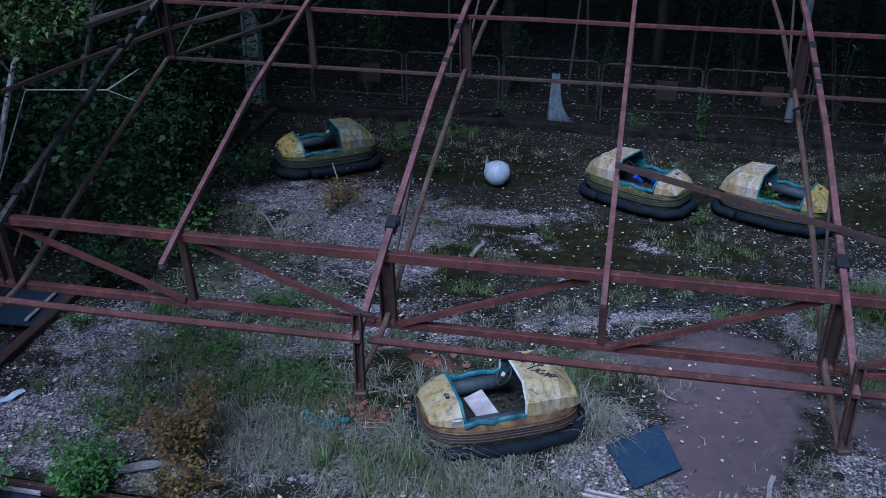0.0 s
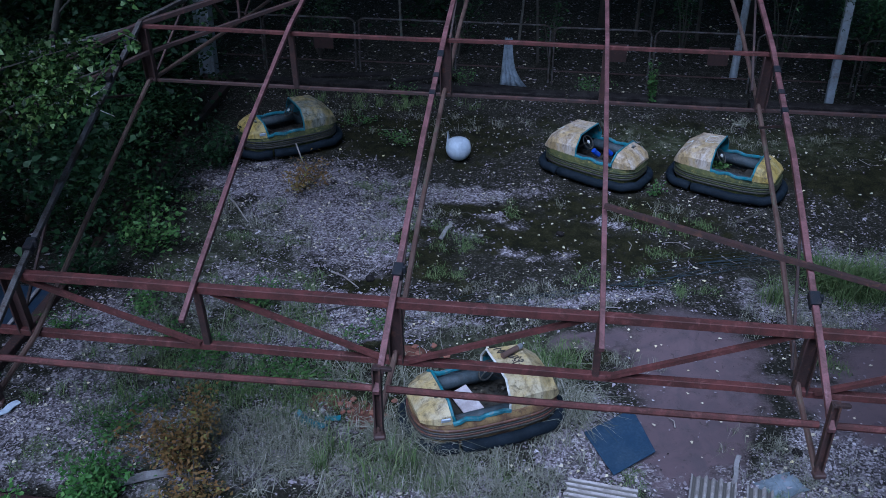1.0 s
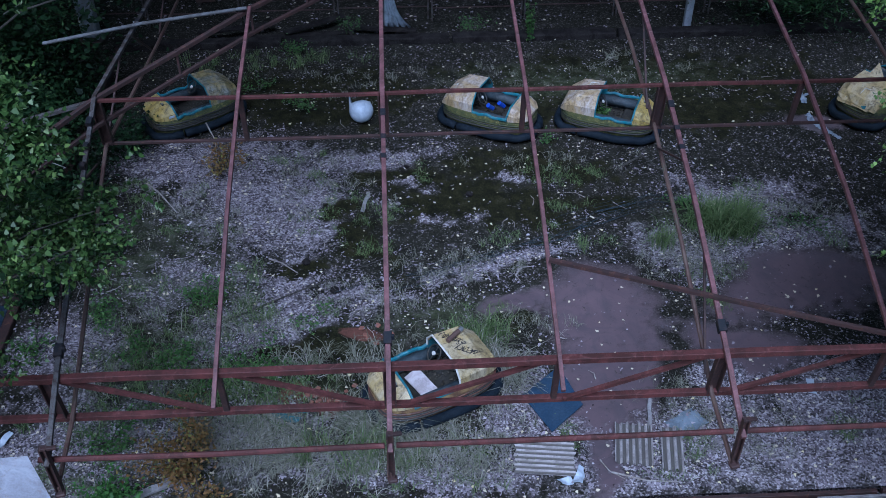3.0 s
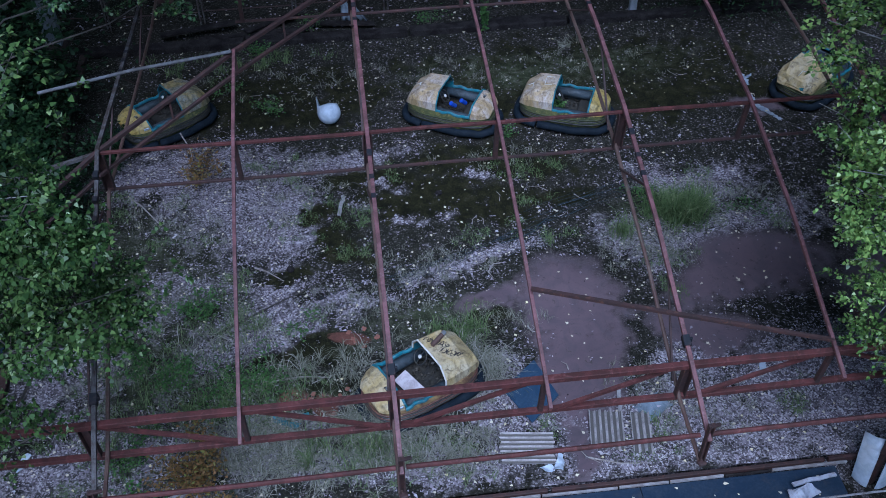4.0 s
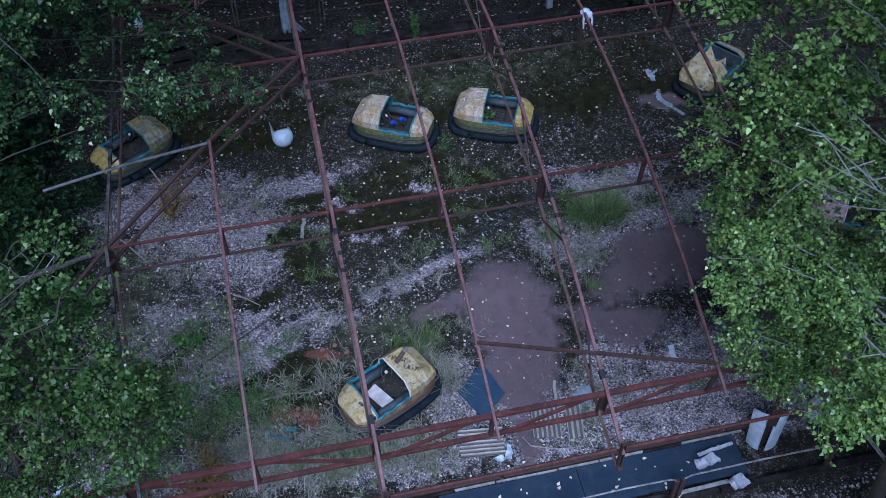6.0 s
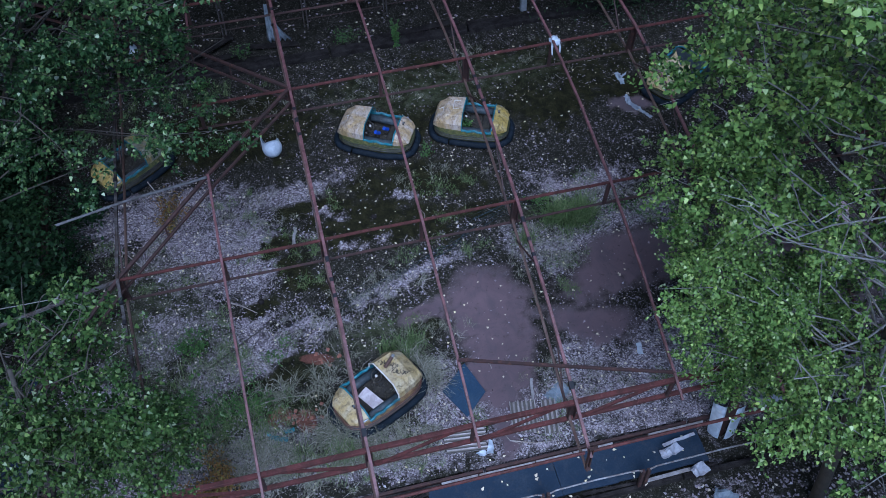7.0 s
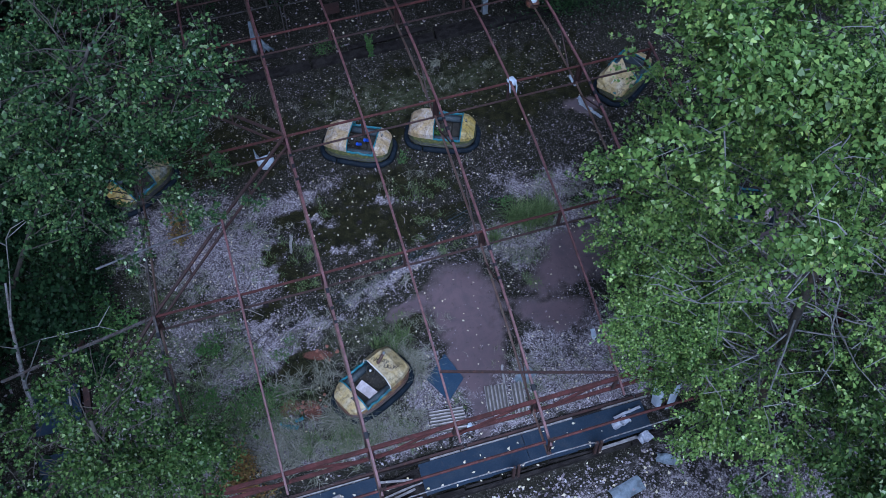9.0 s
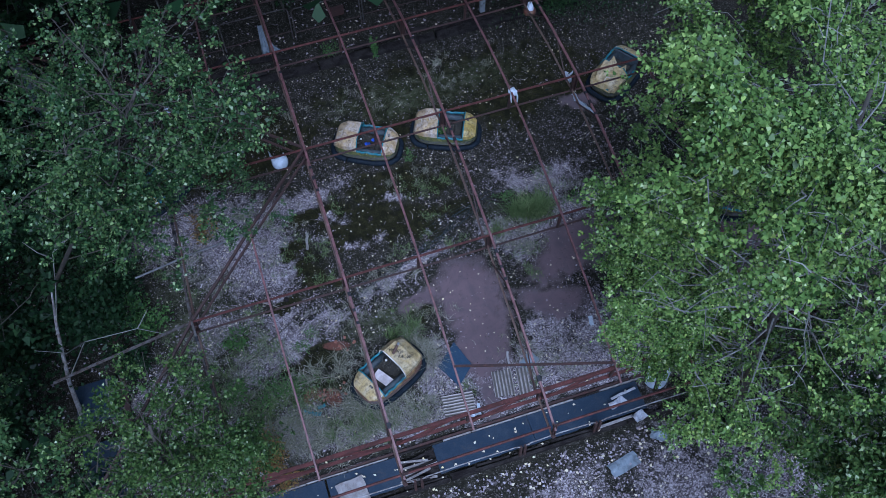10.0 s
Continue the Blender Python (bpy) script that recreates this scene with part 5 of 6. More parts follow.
        tube(wood, [p, p.lerp(q, 0.5) + Vector((0.05, -0.04, 0.06)), q, r], 0.011, 4, False, 0.004)
    c = np.array([list(v) for v, _ in clumps])
    w = np.array([s for _, s in clumps]) * RNG.uniform(0.3, 1.45, len(clumps)) ** 2
    axis = np.array([list(v) for v in spine])
    roots, ways, lengths, quads = leafy_shoots(c, w, axis, leaves, size, clump, plain=size > 0.15)
    for p, d, l in zip(roots[::3], ways[::3], lengths[::3]):
        tube(wood, [Vector(p), Vector(p + d * l * 0.8)], 0.0035, 3, False, 0.0015)
    part("branchwork", wood, TWIG if bark is BARK else bark, ob)["kind"] = "stuff"
    link("crown", mesh_of("crown", quads, quads.shape[1], material), None, ob)
    return ob


random.seed(21)
tree("poplar", (5.9, 4.9, -0.32), 13.2, 2.5, 3.0, 150000, 0.069, POPLAR, "tall green poplar with pale branches beside the walkway", (-1.5, 0.1), 60, trunk=0.12, broad=0.66, dense=3.2,
     goals=((4.2, 6.0, 3.5), (4.55, 6.3, 3.9), (3.9, 6.0, 4.2), (4.4, 5.8, 4.6), (2.4, 5.9, 5.8), (3.0, 5.9, 5.0), (3.1, 6.0, 4.2), (3.5, 5.8, 3.6), (2.8, 7.4, 6.3), (3.1, 7.6, 5.2), (3.3, 7.0, 5.8), (2.7, 6.5, 8.4), (2.9, 6.4, 9.3),
            (2.9, 6.2, 11.7), (2.5, 5.0, 12.4), (2.9, 5.5, 12.4), (3.0, 4.6, 12.5), (3.5, 4.5, 12.1), (3.7, 3.6, 12.2), (2.9, 3.8, 6.0), (3.5, 3.2, 6.4),
            (3.3, 7.7, 6.2), (3.9, 7.4, 6.4), (3.3, 6.9, 4.6), (4.2, 7.6, 5.5), (4.0, 7.0, 4.6), (4.5, 7.2, 6.5), (3.7, 7.4, 7.2), (4.4, 6.7, 3.7), (3.5, 6.5, 5.3),
            (4.9, 6.4, 3.0), (5.3, 6.2, 3.2), (5.6, 6.8, 3.4), (5.0, 7.0, 3.2), (5.8, 7.2, 4.2)))
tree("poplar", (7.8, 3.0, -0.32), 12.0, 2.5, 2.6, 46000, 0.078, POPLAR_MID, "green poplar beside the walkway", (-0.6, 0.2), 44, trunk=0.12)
tree("poplar", (8.3, 8.6, -0.32), 10.0, 2.4, 4.2, 40000, 0.078, POPLAR, "yellow-green poplar overhanging the ride floor", (-0.7, 0.3), 44, trunk=0.12,
     goals=((4.6, 7.9, 6.2), (4.5, 8.7, 7.5), (5.2, 10.4, 6.8), (5.7, 10.6, 7.5), (5.1, 9.6, 7.4), (6.0, 11.0, 6.2), (4.8, 9.0, 6.9)))
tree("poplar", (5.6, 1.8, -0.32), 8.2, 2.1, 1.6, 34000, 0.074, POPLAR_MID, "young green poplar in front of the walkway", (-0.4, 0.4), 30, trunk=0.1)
tree("poplar", (12.2, 10.6, -0.32), 10.0, 2.6, 2.8, 20000, 0.085, POPLAR, "green poplar at the far end of the floor", (0, 0), 28)
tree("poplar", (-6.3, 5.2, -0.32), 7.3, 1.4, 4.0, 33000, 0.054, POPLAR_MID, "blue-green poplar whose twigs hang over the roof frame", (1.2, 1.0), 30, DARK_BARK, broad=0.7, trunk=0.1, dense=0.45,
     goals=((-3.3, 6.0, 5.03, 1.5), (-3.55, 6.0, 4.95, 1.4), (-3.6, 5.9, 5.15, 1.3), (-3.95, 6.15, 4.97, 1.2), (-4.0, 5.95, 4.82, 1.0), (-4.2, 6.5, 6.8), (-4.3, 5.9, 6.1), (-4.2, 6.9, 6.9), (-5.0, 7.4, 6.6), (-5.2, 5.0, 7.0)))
tree("poplar", (-8.4, 12.6, -0.32), 10.2, 2.35, 6.9, 46000, 0.064, POPLAR_SHADED, "tall green poplar overhanging the roof frame", (4.5, -2.3), 44, DARK_BARK, 0.06, broad=0.7,
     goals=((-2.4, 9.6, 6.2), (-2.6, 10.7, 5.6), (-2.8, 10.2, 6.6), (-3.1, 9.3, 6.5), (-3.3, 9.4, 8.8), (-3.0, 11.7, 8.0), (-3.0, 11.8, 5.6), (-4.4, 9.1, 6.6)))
tree("poplar", (-8.8, 7.0, -0.32), 8.0, 2.0, 3.0, 14000, 0.075, POPLAR_SHADED, "shade-darkened green poplar beside the ride floor", (0.2, 0), 24, DARK_BARK)

dead = thing("dead_tree", (-7.9, 9.9, -0.32), "dead sapling with crooked pale bare branches", "tree", "trees")
part("trunk", tubed([(0, 0, 0), (0.25, 0.15, 1.6), (0.6, 0.6, 3.2), (0.85, 0.9, 4.1)], 0.06, 7, 0.02), GREY_PIPE, dead)
bm = bmesh.new()
for pts in ([(0.6, 0.6, 3.2), (1.0, 0.9, 4.3), (1.25, 1.1, 5.1), (1.65, 1.25, 5.25), (2.2, 1.3, 5.3)], [(1.2, 1.05, 5.0), (1.05, 1.0, 5.4), (0.9, 1.1, 5.7)], [(0.3, 0.2, 1.7), (1.1, 0.1, 3.2), (2.2, 0.0, 3.3), (2.7, -0.3, 3.3)],
            [(2.2, 0.0, 3.3), (2.5, 0.25, 3.5)], [(1.1, 0.1, 3.2), (1.0, -0.6, 4.2), (0.6, -0.7, 4.8)], [(1.25, 1.1, 5.1), (1.5, 0.9, 5.6), (1.9, 0.8, 5.9)]):
    tube(bm, pts, 0.014, 5, False, 0.005)
part("branchwork", bm, TWIG, dead)

# ---- woods round the place ----
def bush_cloud(count, x0, x1, y0, y1, low, high, spread, size, per, material, name, label, shape=0.7):
    x, y, z = RNG.uniform(x0, x1, count), RNG.uniform(y0, y1, count), RNG.uniform(low, high, count)
    c = np.repeat(np.stack([x, y, z], 1), per, axis=0) + RNG.normal(0, 1, (count * per, 3)) * np.repeat(RNG.uniform(0.6, 1.3, (count, 1)), per, axis=0) * spread
    c[:, 2] = np.maximum(c[:, 2], -0.28)
    return tagged(new(name, mesh_of(name, leaf_quads(c, size, 0.4, 0.5, shape), 4, material)), label, "undergrowth", kind="stuff")


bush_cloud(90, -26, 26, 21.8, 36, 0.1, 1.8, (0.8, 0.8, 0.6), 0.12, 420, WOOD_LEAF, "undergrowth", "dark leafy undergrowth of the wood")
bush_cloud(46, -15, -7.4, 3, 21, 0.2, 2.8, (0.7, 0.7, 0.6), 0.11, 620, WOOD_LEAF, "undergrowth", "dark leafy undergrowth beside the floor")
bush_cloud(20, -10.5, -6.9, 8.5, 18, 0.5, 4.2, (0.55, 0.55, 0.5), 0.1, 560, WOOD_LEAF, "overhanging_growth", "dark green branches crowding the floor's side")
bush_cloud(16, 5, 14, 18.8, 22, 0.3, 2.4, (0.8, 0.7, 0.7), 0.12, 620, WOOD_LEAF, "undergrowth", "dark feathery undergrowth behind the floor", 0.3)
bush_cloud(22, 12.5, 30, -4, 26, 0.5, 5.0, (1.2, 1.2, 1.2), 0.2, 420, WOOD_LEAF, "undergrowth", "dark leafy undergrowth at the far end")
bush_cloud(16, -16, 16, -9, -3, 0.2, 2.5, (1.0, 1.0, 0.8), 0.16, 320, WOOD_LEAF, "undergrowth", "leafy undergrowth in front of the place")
# Out-of-view canopy, added only to cut sky light on wood and floor.
bush_cloud(250, -30, 30, 18.4, 38, 6.0, 18.0, (1.5, 1.2, 1.1), 0.42, 330, WOOD_LEAF, "shading_canopy", "unseen dense canopy added to shade the wood")
bush_cloud(90, -28, -15.5, 2, 22, 5.5, 14.0, (1.1, 1.4, 1.1), 0.2, 420, WOOD_LEAF, "shading_canopy", "unseen dense canopy added to shade the floor's side")
bush_cloud(60, -24, -12.5, 1, 22, 12, 18.0, (1.2, 1.2, 1.0), 0.4, 330, WOOD_LEAF, "shading_canopy", "unseen high canopy added to shade the floor's side")
bush_cloud(110, -13, 16, 13.6, 20, 9.5, 18.0, (1.3, 1.0, 1.0), 0.4, 330, WOOD_LEAF, "shading_canopy", "unseen high canopy added to shade the far edge of the floor")
bush_cloud(40, 15, 30, 4, 24, 5.0, 13.0, (1.4, 1.4, 1.1), 0.3, 330, WOOD_LEAF, "shading_canopy", "unseen dense canopy added to shade the far end")
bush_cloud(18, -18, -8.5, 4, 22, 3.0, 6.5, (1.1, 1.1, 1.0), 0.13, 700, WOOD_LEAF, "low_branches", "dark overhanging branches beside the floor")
bush_cloud(34, 4.9, 9.9, 16.7, 19.4, 0.9, 3.0, (0.5, 0.35, 0.3), 0.09, 620, WEED_DARK, "feathery_growth", "dark feathery branches over the far floor edge", 0.28)
bush_cloud(10, -8.4, -6.5, 11.5, 15.0, 0.4, 2.2, (0.4, 0.45, 0.35), 0.075, 620, WEED_DARK, "side_growth", "dark green leafy branches over the floor's side", 0.5)
# Crowns rise mostly out of view, added to block the sky.
random.seed(33)
for k in range(26):
    a = -1.2 + 2.4 * k / 25
    x, y = 24 * math.sin(a) + random.uniform(-1.5, 1.5), 12 + 14.5 * math.cos(a) + random.uniform(-1.5, 4)
    if abs(x) < 12 and y < 23:
        y = 23 + random.uniform(0, 4)
    tree("woodland_tree", (x, y, -0.32), random.uniform(14, 18), 3.2, 4.2, 2600, 0.3, WOOD_LEAF, "dark woodland tree with an unseen dense crown for shade", (0, 0), 14, DARK_BARK, 0.14, 0.75)
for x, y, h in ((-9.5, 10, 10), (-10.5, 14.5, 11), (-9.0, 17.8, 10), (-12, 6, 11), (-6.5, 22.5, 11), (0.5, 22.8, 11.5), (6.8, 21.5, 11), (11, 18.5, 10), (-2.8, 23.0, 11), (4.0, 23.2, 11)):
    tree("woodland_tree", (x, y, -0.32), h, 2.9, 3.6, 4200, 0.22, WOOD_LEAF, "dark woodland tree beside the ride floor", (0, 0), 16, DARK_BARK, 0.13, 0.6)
saplings = []
for k in range(34):
    x, y = random.uniform(-13, 14), random.uniform(20.6, 29)
    ob = thing("young_trunk", (x, y, -0.32), "slender bare young trunk in the dark wood", "trunk", "young trunks")
    h = random.uniform(4, 7)
    part("stem", tubed([(0, 0, 0), (random.uniform(-0.2, 0.2), random.uniform(-0.2, 0.2), h * 0.5), (random.uniform(-0.5, 0.5), random.uniform(-0.4, 0.4), h)], random.uniform(0.025, 0.06), 6, 0.012),
         BARK if k % 3 == 0 else DARK_BARK, ob)
birch = thing("birch_trunk", (3.25, 20.3, -0.32), "pale slender birch trunk behind the railings", "trunk")
part("stem", tubed([(0, 0, 0), (0.06, 0.05, 2.5), (0.22, 0.1, 6.5)], 0.085, 8, 0.05), COLUMN, birch)


# ---- railings and clutter behind the floor ----
def railing(x, y, width, height, label="grey steel hoop railing with rusty panels", lean=0.0):
    ob = thing("railing", (x, y, -0.3), label, "railing", "railings", 0.0, (lean, 0))
    r, w = 0.12, width / 2
    pts = [(-w, 0, 0), (-w, 0, height - r)] + [(-w + r - r * math.cos(a), 0, height - r + r * math.sin(a)) for a in (0.5, 1.0)] + [(-w + r, 0, height), (w - r, 0, height)]
    pts += [(w - r + r * math.sin(a), 0, height - r + r * math.cos(a)) for a in (0.5, 1.0)] + [(w, 0, height - r), (w, 0, 0)]
    part("hoop", tubed(pts, 0.019, 7), HOOP, ob)
    part("lower_rail", tubed([(-w, 0, 0.3), (w, 0, 0.3)], 0.014, 6), RUST_DARK, ob)
    return ob


for k in range(9):
    rl = railing(-9.55 + 2.0 * k, 19.45 + 0.05 * math.sin(k * 2.1), 1.92, 1.22)
    if k in (2, 5, 6):
        bm = bmesh.new()
        box(bm, (0.3, -0.01, 0.75), (0.4, 0.02, 0.38), None, 0.004)
        part("panel", bm, RUST_DARK, rl, "rusty sheet panel")
cloth = thing("draped_cloth", (-1.42, 19.4, -0.3), "grey-blue cloth draped over the railing down to the ground", "cloth")
bm = bmesh.new()
rows = []
for j in range(9):
    t = j / 8
    rows.append([bm.verts.new(((i / 14 - 0.5) * (0.15 + 0.15 * t) + 0.3 * t ** 4 * (i / 14), -0.05 - 0.22 * t * t + 0.045 * math.sin(i * 2.2 + t) * (0.4 + t), 0.95 * (1 - t) + 0.02 + 0.02 * math.sin(i * 1.7))) for i in range(15)])
for a, b in zip(rows, rows[1:]):
    for i in range(14):
        bm.faces.new((a[i], a[i + 1], b[i + 1], b[i]))
sheet = part("fabric", bm, CLOTH, cloth, "", True)
sheet.modifiers.new("thick", "SOLIDIFY").thickness = 0.01
for k, (x, y, l, a) in enumerate(((-3.4, 18.7, 2.4, 4), (-2.6, 18.45, 2.0, -3), (-4.6, 18.9, 1.6, 12), (-1.6, 18.9, 1.5, -8), (2.0, 18.5, 2.2, 3), (-3.0, 19.0, 1.4, 30), (4.2, 18.4, 1.8, -4), (-5.6, 18.4, 2.0, 2))):
    plank = thing("rotten_plank", (x, y, -0.2 + 0.05 * (k % 3)), "dark rotten plank lying behind the floor edge", "plank", "rotten planks", a)
    bm = bmesh.new()
    box(bm, (0, 0, 0), (l, 0.16, 0.05), None, 0.008)
    part("board", bm, TIMBER, plank)


# ---- loose things on the floor ----
def stick(pts, radius, material=STICK, label="bleached dry stick lying on the floor", name="dry_stick"):
    c = Vector(pts[0])
    ob = thing(name, c, label, "stick", "dry sticks")
    part("stem", tubed([Vector(p) - c for p in pts], radius, 6, radius * 0.4), material, ob)
    return ob


stick([(-5.45, 13.3, 0.03), (-5.2, 13.0, 0.06), (-4.85, 12.5, 0.03)], 0.018)
stick([(-4.62, 14.6, 0.35), (-4.45, 14.3, 0.2), (-4.4, 14.0, 0.03)], 0.014)
stick([(-2.85, 12.6, 0.03), (-2.78, 12.3, 0.05), (-2.83, 12.0, 0.03)], 0.016)
stick([(-3.3, 11.3, 0.03), (-3.1, 11.15, 0.07), (-2.85, 10.95, 0.03)], 0.016)
stick([(0.35, 10.75, 0.02), (0.45, 10.9, 0.04), (0.6, 10.92, 0.03)], 0.014)
stick([(0.35, 10.75, 0.02), (0.4, 10.6, 0.04)], 0.012)
stick([(0.75, 9.55, 0.02), (0.78, 9.42, 0.05), (0.9, 9.4, 0.02)], 0.014)
stick([(-3.05, 8.95, 0.04), (-2.6, 8.98, 0.05), (-2.2, 8.93, 0.03)], 0.014)
stick([(3.5, 12.2, 0.05), (4.0, 12.45, 0.1), (4.9, 12.35, 0.05)], 0.016)
stick([(2.4, 13.3, 0.1), (2.75, 13.45, 0.2), (3.15, 13.05, 0.06)], 0.022, DARK_BARK, "dark bent branch lying on the floor")
stick([(1.1, 7.15, 0.03), (1.5, 6.98, 0.06), (1.9, 6.95, 0.04)], 0.014)
stick([(-3.4, 7.95, 0.04), (-3.2, 8.25, 0.06), (-3.0, 8.5, 0.04)], 0.02, GREY_PIPE)
cable = stick([(-2.0, 8.15, 0.04), (-2.3, 7.75, 0.05), (-2.66, 7.55, 0.04), (-3.07, 7.38, 0.05), (-3.65, 6.9, 0.05)], 0.02, DARK_BARK, "old dark cable lying in the grass", "old_cable")
stick([(-4.0, 9.85, 0.05), (-3.4, 10.2, 0.05), (-3.0, 10.45, 0.04), (-2.4, 10.75, 0.05), (-1.6, 11.2, 0.04)], 0.016, DARK_BARK, "old dark cable half buried in litter", "old_cable")
for k in range(60):
    x, y, a = random.uniform(-6, 6), random.uniform(7, 17.5), random.uniform(0, 6.28)
    l = random.uniform(0.12, 0.4)
    stick([(x, y, 0.025), (x + l * 0.5 * math.cos(a), y + l * 0.5 * math.sin(a), 0.045), (x + l * math.cos(a + 0.3), y + l * math.sin(a + 0.3), 0.025)], random.uniform(0.004, 0.009),
          STICK if k % 3 else DARK_BARK, "thin dry twig lying on the floor", "twig")


net = thing("fallen_net", (0, 0, 0.02), "dark blue-grey strip of torn netting trodden into the litter", "netting")
NET_LINE = [(-2.2, 10.3), (-1.2, 10.75), (-0.35, 11.08), (0.6, 11.42), (1.24, 11.7), (1.82, 12.02), (2.76, 12.34), (3.3, 12.42)]
bm = bmesh.new()
for k in range(26):
    i0 = random.choice((0, 1, 2, 2, 3, 3, 4, 4, 5, 5))
    off, drift = random.gauss(0, 0.14), random.gauss(0, 0.05)
    pts = []
    for i in range(i0, min(len(NET_LINE), i0 + random.choice((2, 3)))):
        x, y = NET_LINE[i]
        pts.append((x + random.gauss(0, 0.03) - 0.4 * off, y + off + drift * (i - i0), random.uniform(0.02, 0.045)))
        if i + 1 < len(NET_LINE):
            xn, yn = NET_LINE[i + 1]
            pts.append(((x + xn) / 2 + random.gauss(0, 0.04), (y + yn) / 2 + off + random.gauss(0, 0.035), random.uniform(0.02, 0.05)))
    tube(bm, pts, random.uniform(0.002, 0.005), 4, False, 0.002)
part("netting", bm, NET, net)["kind"] = "stuff"


def flat_piece(name, at, turn, size, material, label, category, tilt=(0, 0), curl=0.02):
    ob = thing(name, at, label, category, "", turn, tilt)
    bm = bmesh.new()
    box(bm, (0, 0, 0.012), size)
    bmesh.ops.subdivide_edges(bm, edges=bm.edges, cuts=4, use_grid_fill=True)
    for v in bm.verts:
        v.co.z += curl * noise.noise((v.co.x * 7 + at[0], v.co.y * 7, 2.0))
        v.co.x += 0.03 * noise.noise((v.co.y * 9, at[1], 4.0))
        v.co.y += 0.03 * noise.noise((v.co.x * 9, at[0], 6.0))
    part("sheet", bm, material, ob)
    return ob


board = flat_piece("white_board", (-1.87, 12.62, 0.02), 78, (0.5, 0.06, 0.02), PLANK, "short bleached board lying on moss", "board")
flat_piece("paper_scrap", (0.72, 7.12, 0.03), 70, (0.3, 0.11, 0.008), WHITE, "crumpled white scrap beside the corrugated sheet", "scrap", (10, 12), 0.05)
flat_piece("paper_scrap", (0.55, 7.05, 0.03), 20, (0.16, 0.1, 0.008), WHITE, "crumpled white scrap beside the corrugated sheet", "scrap", (0, 12), 0.05)
flat_piece("paper_scrap", (3.95, 8.36, 0.03), 80, (0.25, 0.1, 0.008), WHITE, "white scrap lying on the floor", "scrap", (0, 0), 0.03)
flat_piece("paper_scrap", (-6.3, 8.0, 0.03), 60, (0.3, 0.08, 0.01), WHITE, "white strip lying by the floor edge", "scrap", (0, 0), 0.03)
def crumpled_strip(at, way, wide, label):
    """A torn plastic strip, gathered into folds along a bent line."""
    ob = thing("tarp_strip", at, label, "plastic strip")
    bm = bmesh.new()
    rows, steps = [], 9 * (len(way) - 1)
    for i in range(steps + 1):
        u = i / 9
        k = min(len(way) - 2, int(u))
        p = Vector((*way[k], 0)).lerp(Vector((*way[k + 1], 0)), u - k)
        d = (Vector((*way[k + 1], 0)) - Vector((*way[k], 0))).normalized()
        side = Vector((-d.y, d.x, 0))
        w = wide * (0.55 + 0.45 * math.sin(math.pi * min(1, 0.1 + i / steps))) * random.uniform(0.6, 1.25)
        rows.append([bm.verts.new(p + side * (w * (j / 6 - 0.5)) + Vector((random.gauss(0, 0.012), random.gauss(0, 0.012), 0.02 + abs(random.gauss(0.015, 0.022)) * (1 - abs(j / 3 - 1))))) for j in range(7)])
    for a, b in zip(rows, rows[1:]):
        for j in range(6):
            bm.faces.new((a[j], a[j + 1], b[j + 1], b[j]))
    bmesh.ops.solidify(bm, geom=bm.faces[:], thickness=0.004)
    part("sheet", bm, WHITE, ob)


crumpled_strip((6.1, 14.85, 0.0), [(0, 0), (-0.03, -0.25), (0.1, -0.46), (0.2, -0.67), (0.29, -0.83)], 0.13, "crumpled white plastic strip lying on the floor")
crumpled_strip((6.14, 15.6, 0.0), [(0, 0), (0.03, -0.18), (0.01, -0.4)], 0.15, "torn white plastic scrap lying on dark floor")
crumpled_strip((6.18, 15.45, 0.0), [(0, 0), (0.17, 0.07)], 0.06, "small torn white plastic scrap")
flat_piece("teal_rag", (-2.85, 8.2, 0.04), -25, (0.4, 0.09, 0.015), TEAL, "torn teal strip lying in the grass", "rag", (0, 0), 0.07)
flat_piece("teal_rag", (-2.62, 8.3, 0.04), 10, (0.18, 0.07, 0.015), TEAL, "torn teal strip lying in the grass", "rag", (0, 0), 0.05)
flat_piece("grey_sheet", (2.2, 7.85, 0.02), 30, (0.45, 0.3, 0.012), CLOTH, "thin grey panel lying among leaves", "panel", (0, 0), 0.02)
flat_piece("grey_board", (1.75, 8.0, 0.03), 75, (0.5, 0.05, 0.025), PLANK, "grey board lying on the floor", "board")
flat_piece("grey_plank", (-4.4, 7.12, 0.04), 26, (0.75, 0.09, 0.03), PLANK, "grey weathered plank beside the russet shrub", "plank")
flat_piece("torn_sheet", (-2.45, 6.0, -0.06), 5, (0.62, 1.0, 0.02), PLANK, "pale bleached panel lying on the walkway", "panel")
flat_piece("torn_sheet", (3.75, 6.3, -0.04), 15, (0.4, 0.16, 0.02), PALE_PAINT, "torn white panel lying on the walkway", "panel", (0, 8), 0.1)
flat_piece("torn_sheet", (3.95, 6.45, 0.0), 8, (0.62, 0.05, 0.03), PALE_PAINT, "narrow pale strip lying beside the column", "panel", (0, 0), 0.02)
flat_piece("torn_sheet", (5.85, 6.75, 0.02), 20, (0.5, 0.4, 0.02), PALE_PAINT, "pale panel lying in litter under the poplar", "panel", (0, 6), 0.08)
flat_piece("torn_sheet", (5.8, 7.25, 0.03), -40, (0.3, 0.2, 0.02), PALE_PAINT, "pale torn scrap under the poplar", "panel", (0, 6), 0.1)
flat_piece("torn_sheet", (4.35, 5.3, -0.1), -30, (0.4, 0.2, 0.02), CLOTH, "pale torn panel beside the column", "panel", (0, 8), 0.1)
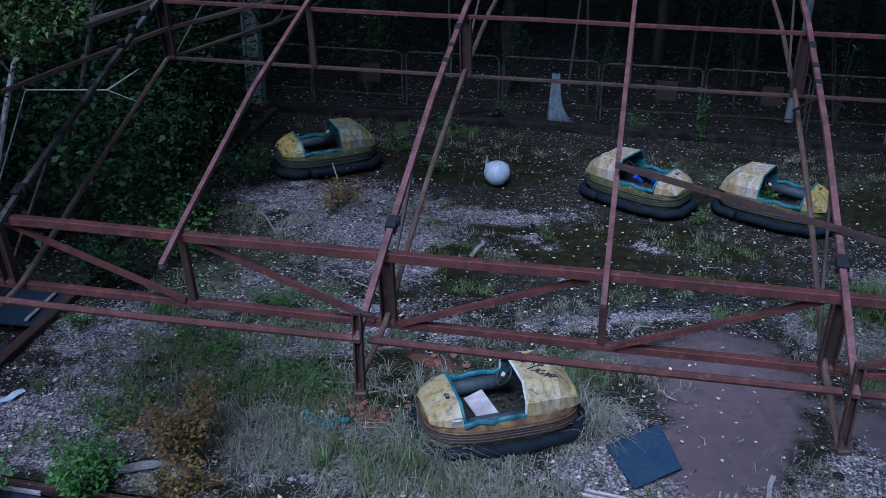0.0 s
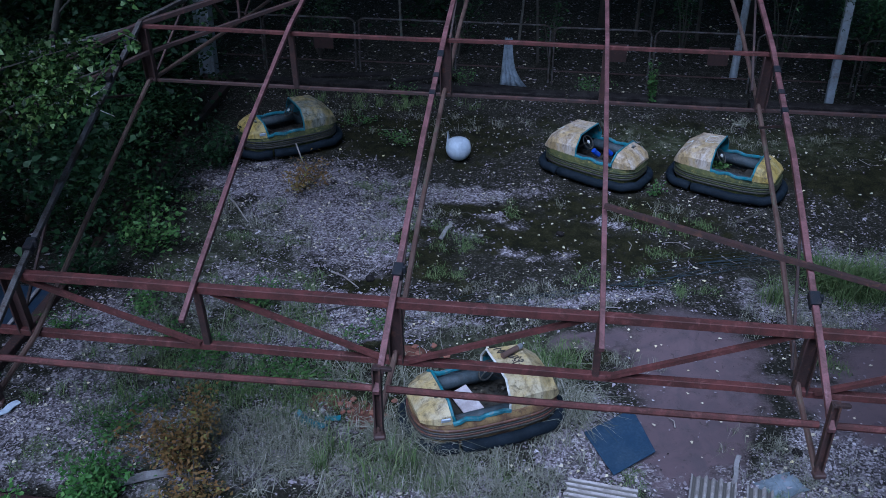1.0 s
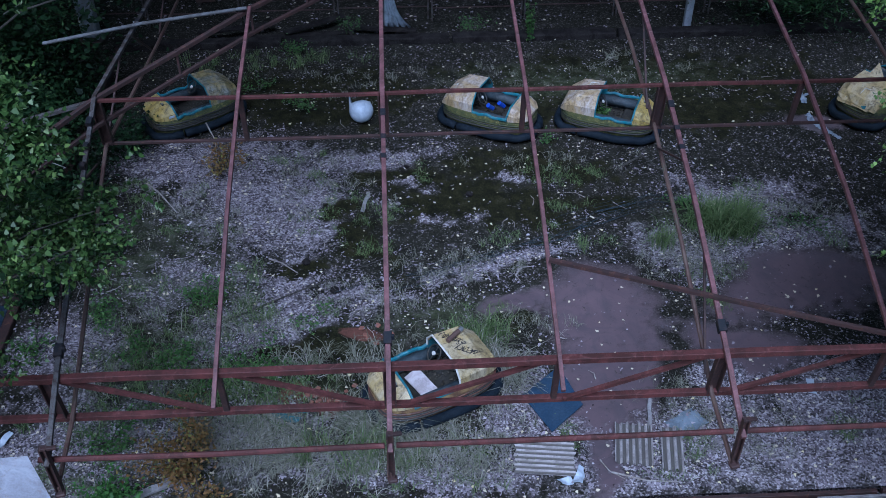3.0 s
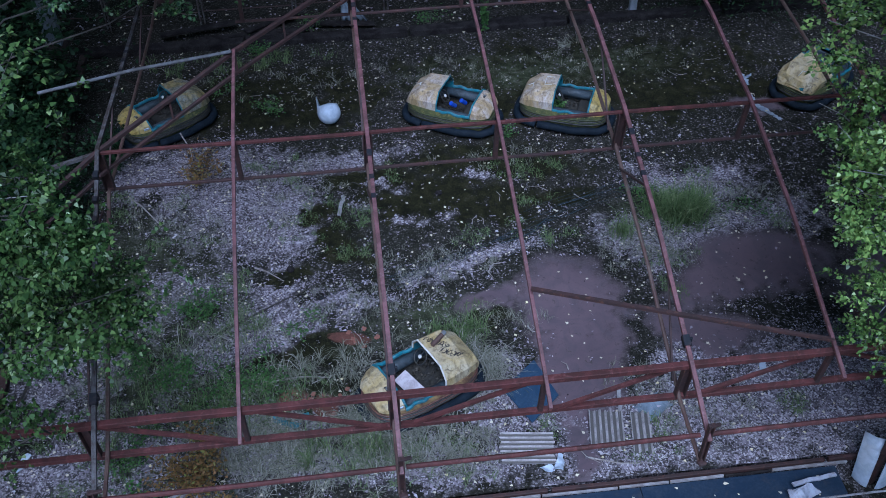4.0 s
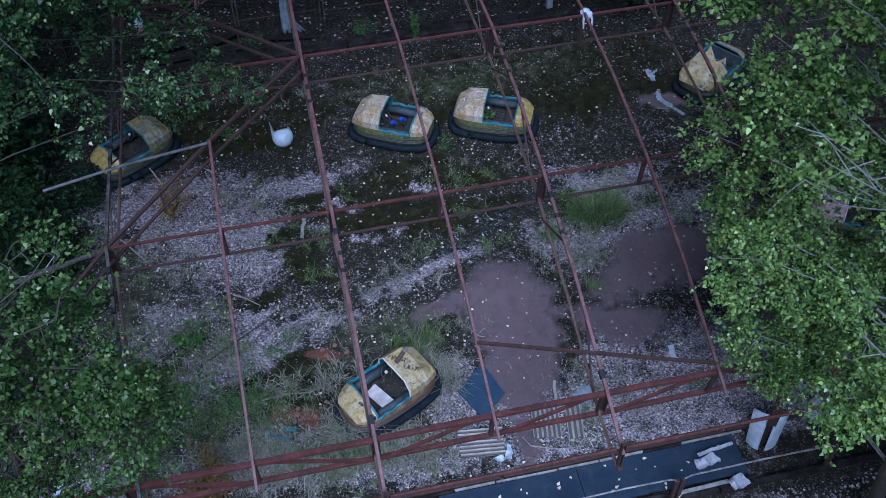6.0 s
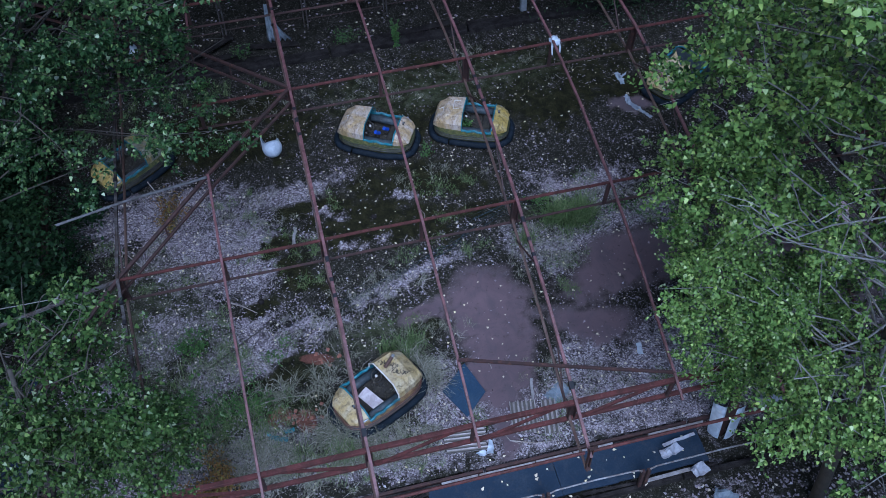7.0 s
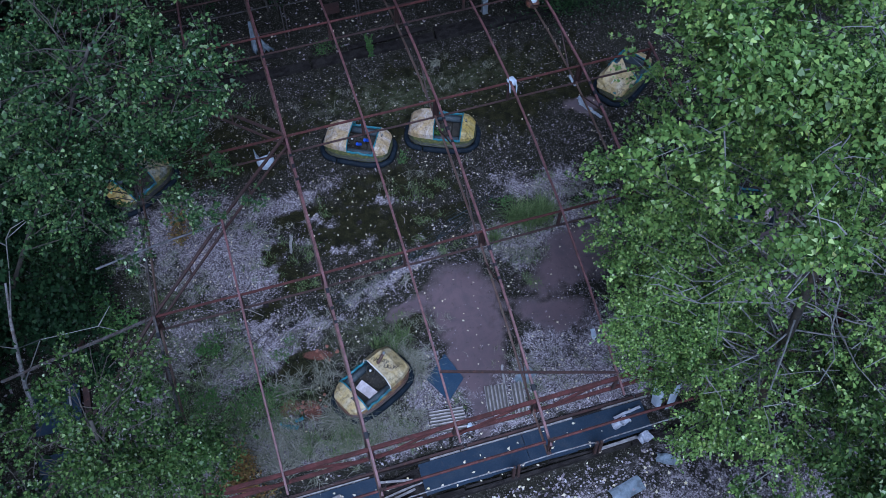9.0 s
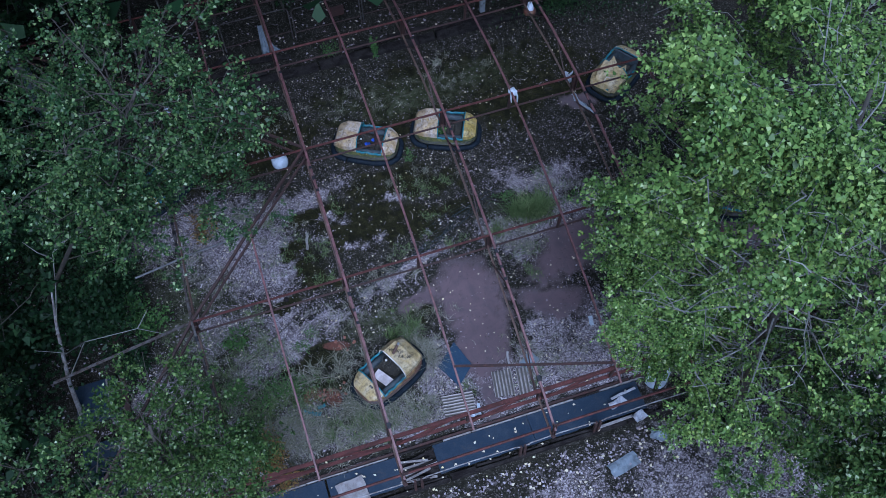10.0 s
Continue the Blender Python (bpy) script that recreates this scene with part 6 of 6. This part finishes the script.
flat_piece("torn_sheet", (4.1, 5.85, -0.05), 15, (0.3, 0.2, 0.02), PALE_PAINT, "torn white panel on the walkway", "panel", (0, 6), 0.12)
flat_piece("grey_sheet", (3.4, 5.0, -0.3), 12, (0.7, 0.32, 0.02), CLOTH, "grey-blue panel lying in leaf litter", "panel", (0, 0), 0.04)
for x, y, r in ((-2.75, 11.2, 0.09), (-2.3, 10.55, 0.1), (-0.2, 12.75, 0.08), (2.45, 8.4, 0.07), (-1.2, 13.6, 0.06)):
    ob = thing("stone", (x, y, 0.0), "dark rough stone lying on the floor", "stone", "stones")
    bm = bmesh.new()
    r *= 0.75
    bmesh.ops.create_icosphere(bm, subdivisions=2, radius=r)
    for v in bm.verts:
        v.co = v.co * (1 + 0.35 * noise.noise(v.co * 9 + Vector((x, y, 0)))) * 1.0
        v.co.z = v.co.z * 0.6 + r * 0.45
    part("lump", bm, TIMBER, ob)
for k in range(26):
    cx, cy = random.choice([(-1.85, 9.65), (-2.3, 8.5), (-2.75, 8.6)])
    ob = thing("brick_fragment", (cx + random.gauss(0, 0.2), cy + random.gauss(0, 0.1), 0.01), "crumbled red brick fragment", "brick fragment", "brick fragments", random.uniform(0, 180))
    bm = bmesh.new()
    box(bm, (0, 0, 0.015), (random.uniform(0.04, 0.1), random.uniform(0.03, 0.07), 0.03), pose(0, 0, 0, random.uniform(-15, 15), random.uniform(-15, 15), 0), 0.006)
    part("lump", bm, BRICK, ob)


# ---- front railing of the walkway ----
for x0, x1 in ((-3.6, -1.15), (-1.0, 1.25), (1.35, 3.0), (3.1, 5.6)):
    ob = thing("walkway_rail", ((x0 + x1) / 2, 5.86, -0.2), "chipped white handrail with rusty posts along the walkway", "handrail", "walkway rails")
    w = (x1 - x0) / 2
    pts = [(-w, 0, 0.5), (-w + 0.03, 0, 0.68), (-w + 0.12, 0, 0.74), (0, 0.02, 0.72), (w - 0.12, 0, 0.74), (w - 0.03, 0, 0.68), (w, 0, 0.5)]
    part("rail", tubed(pts, 0.014, 7), GREY_PIPE, ob)
    for s in (-1, 1):
        bm = bmesh.new()
        box(bm, (s * w, 0, 0.3), (0.06, 0.06, 0.75), None, 0.006)
        part("post", bm, RUST_DARK, ob)
# ---- rag and lamp on the roof frame ----
rag = thing("tied_rag", (3.1, 11.98, 4.62), "white rag tied round the roof rib", "rag")
bm = bmesh.new()
bmesh.ops.create_icosphere(bm, subdivisions=3, radius=0.07)
for v in bm.verts:
    v.co = v.co * (1 + 0.5 * noise.noise(v.co * 14)) * (1.0 if v.co.z > 0 else 1.35)
part("knot", bm, WHITE, rag)
for dx, dy, l in ((0.07, -0.05, 0.3), (-0.05, -0.07, 0.22), (0.02, 0.06, 0.16)):
    bm = bmesh.new()
    tube(bm, [(0, 0, -0.02), (dx, dy, -0.04), (dx * 1.3, dy * 1.4, -0.4 * l), (dx * 1.2, dy * 1.7, -l)], 0.03, 6, False, 0.012)
    part("tail", bm, WHITE, rag, "hanging torn end")


def hanging_lamp(x, y, z, stem):
    ob = thing("hanging_lamp", (x, y, z), "red-brown bowl lamp with white cap hanging from the roof frame", "lamp", "hanging lamps")
    bm = bmesh.new()
    bmesh.ops.create_uvsphere(bm, u_segments=14, v_segments=7, radius=0.17)
    bmesh.ops.delete(bm, geom=[v for v in bm.verts if v.co.z < -0.02], context="VERTS")
    shade = part("shade", bm, BAND, ob, "", True)
    shade.modifiers.new("thick", "SOLIDIFY").thickness = 0.008
    part("cap", tubed([(0, 0, 0.14), (0.01, 0, 0.2), (0.0, 0.02, 0.3)], 0.1, 10, 0.05), WHITE, ob, "white porcelain cap")
    part("stem", tubed([(0, 0, 0.28), (0, 0, stem)], 0.012), RUST_DARK, ob)


hanging_lamp(4.67, 14.97, 3.46, 0.82)
hanging_lamp(-4.05, 14.7, 3.5, 0.75)
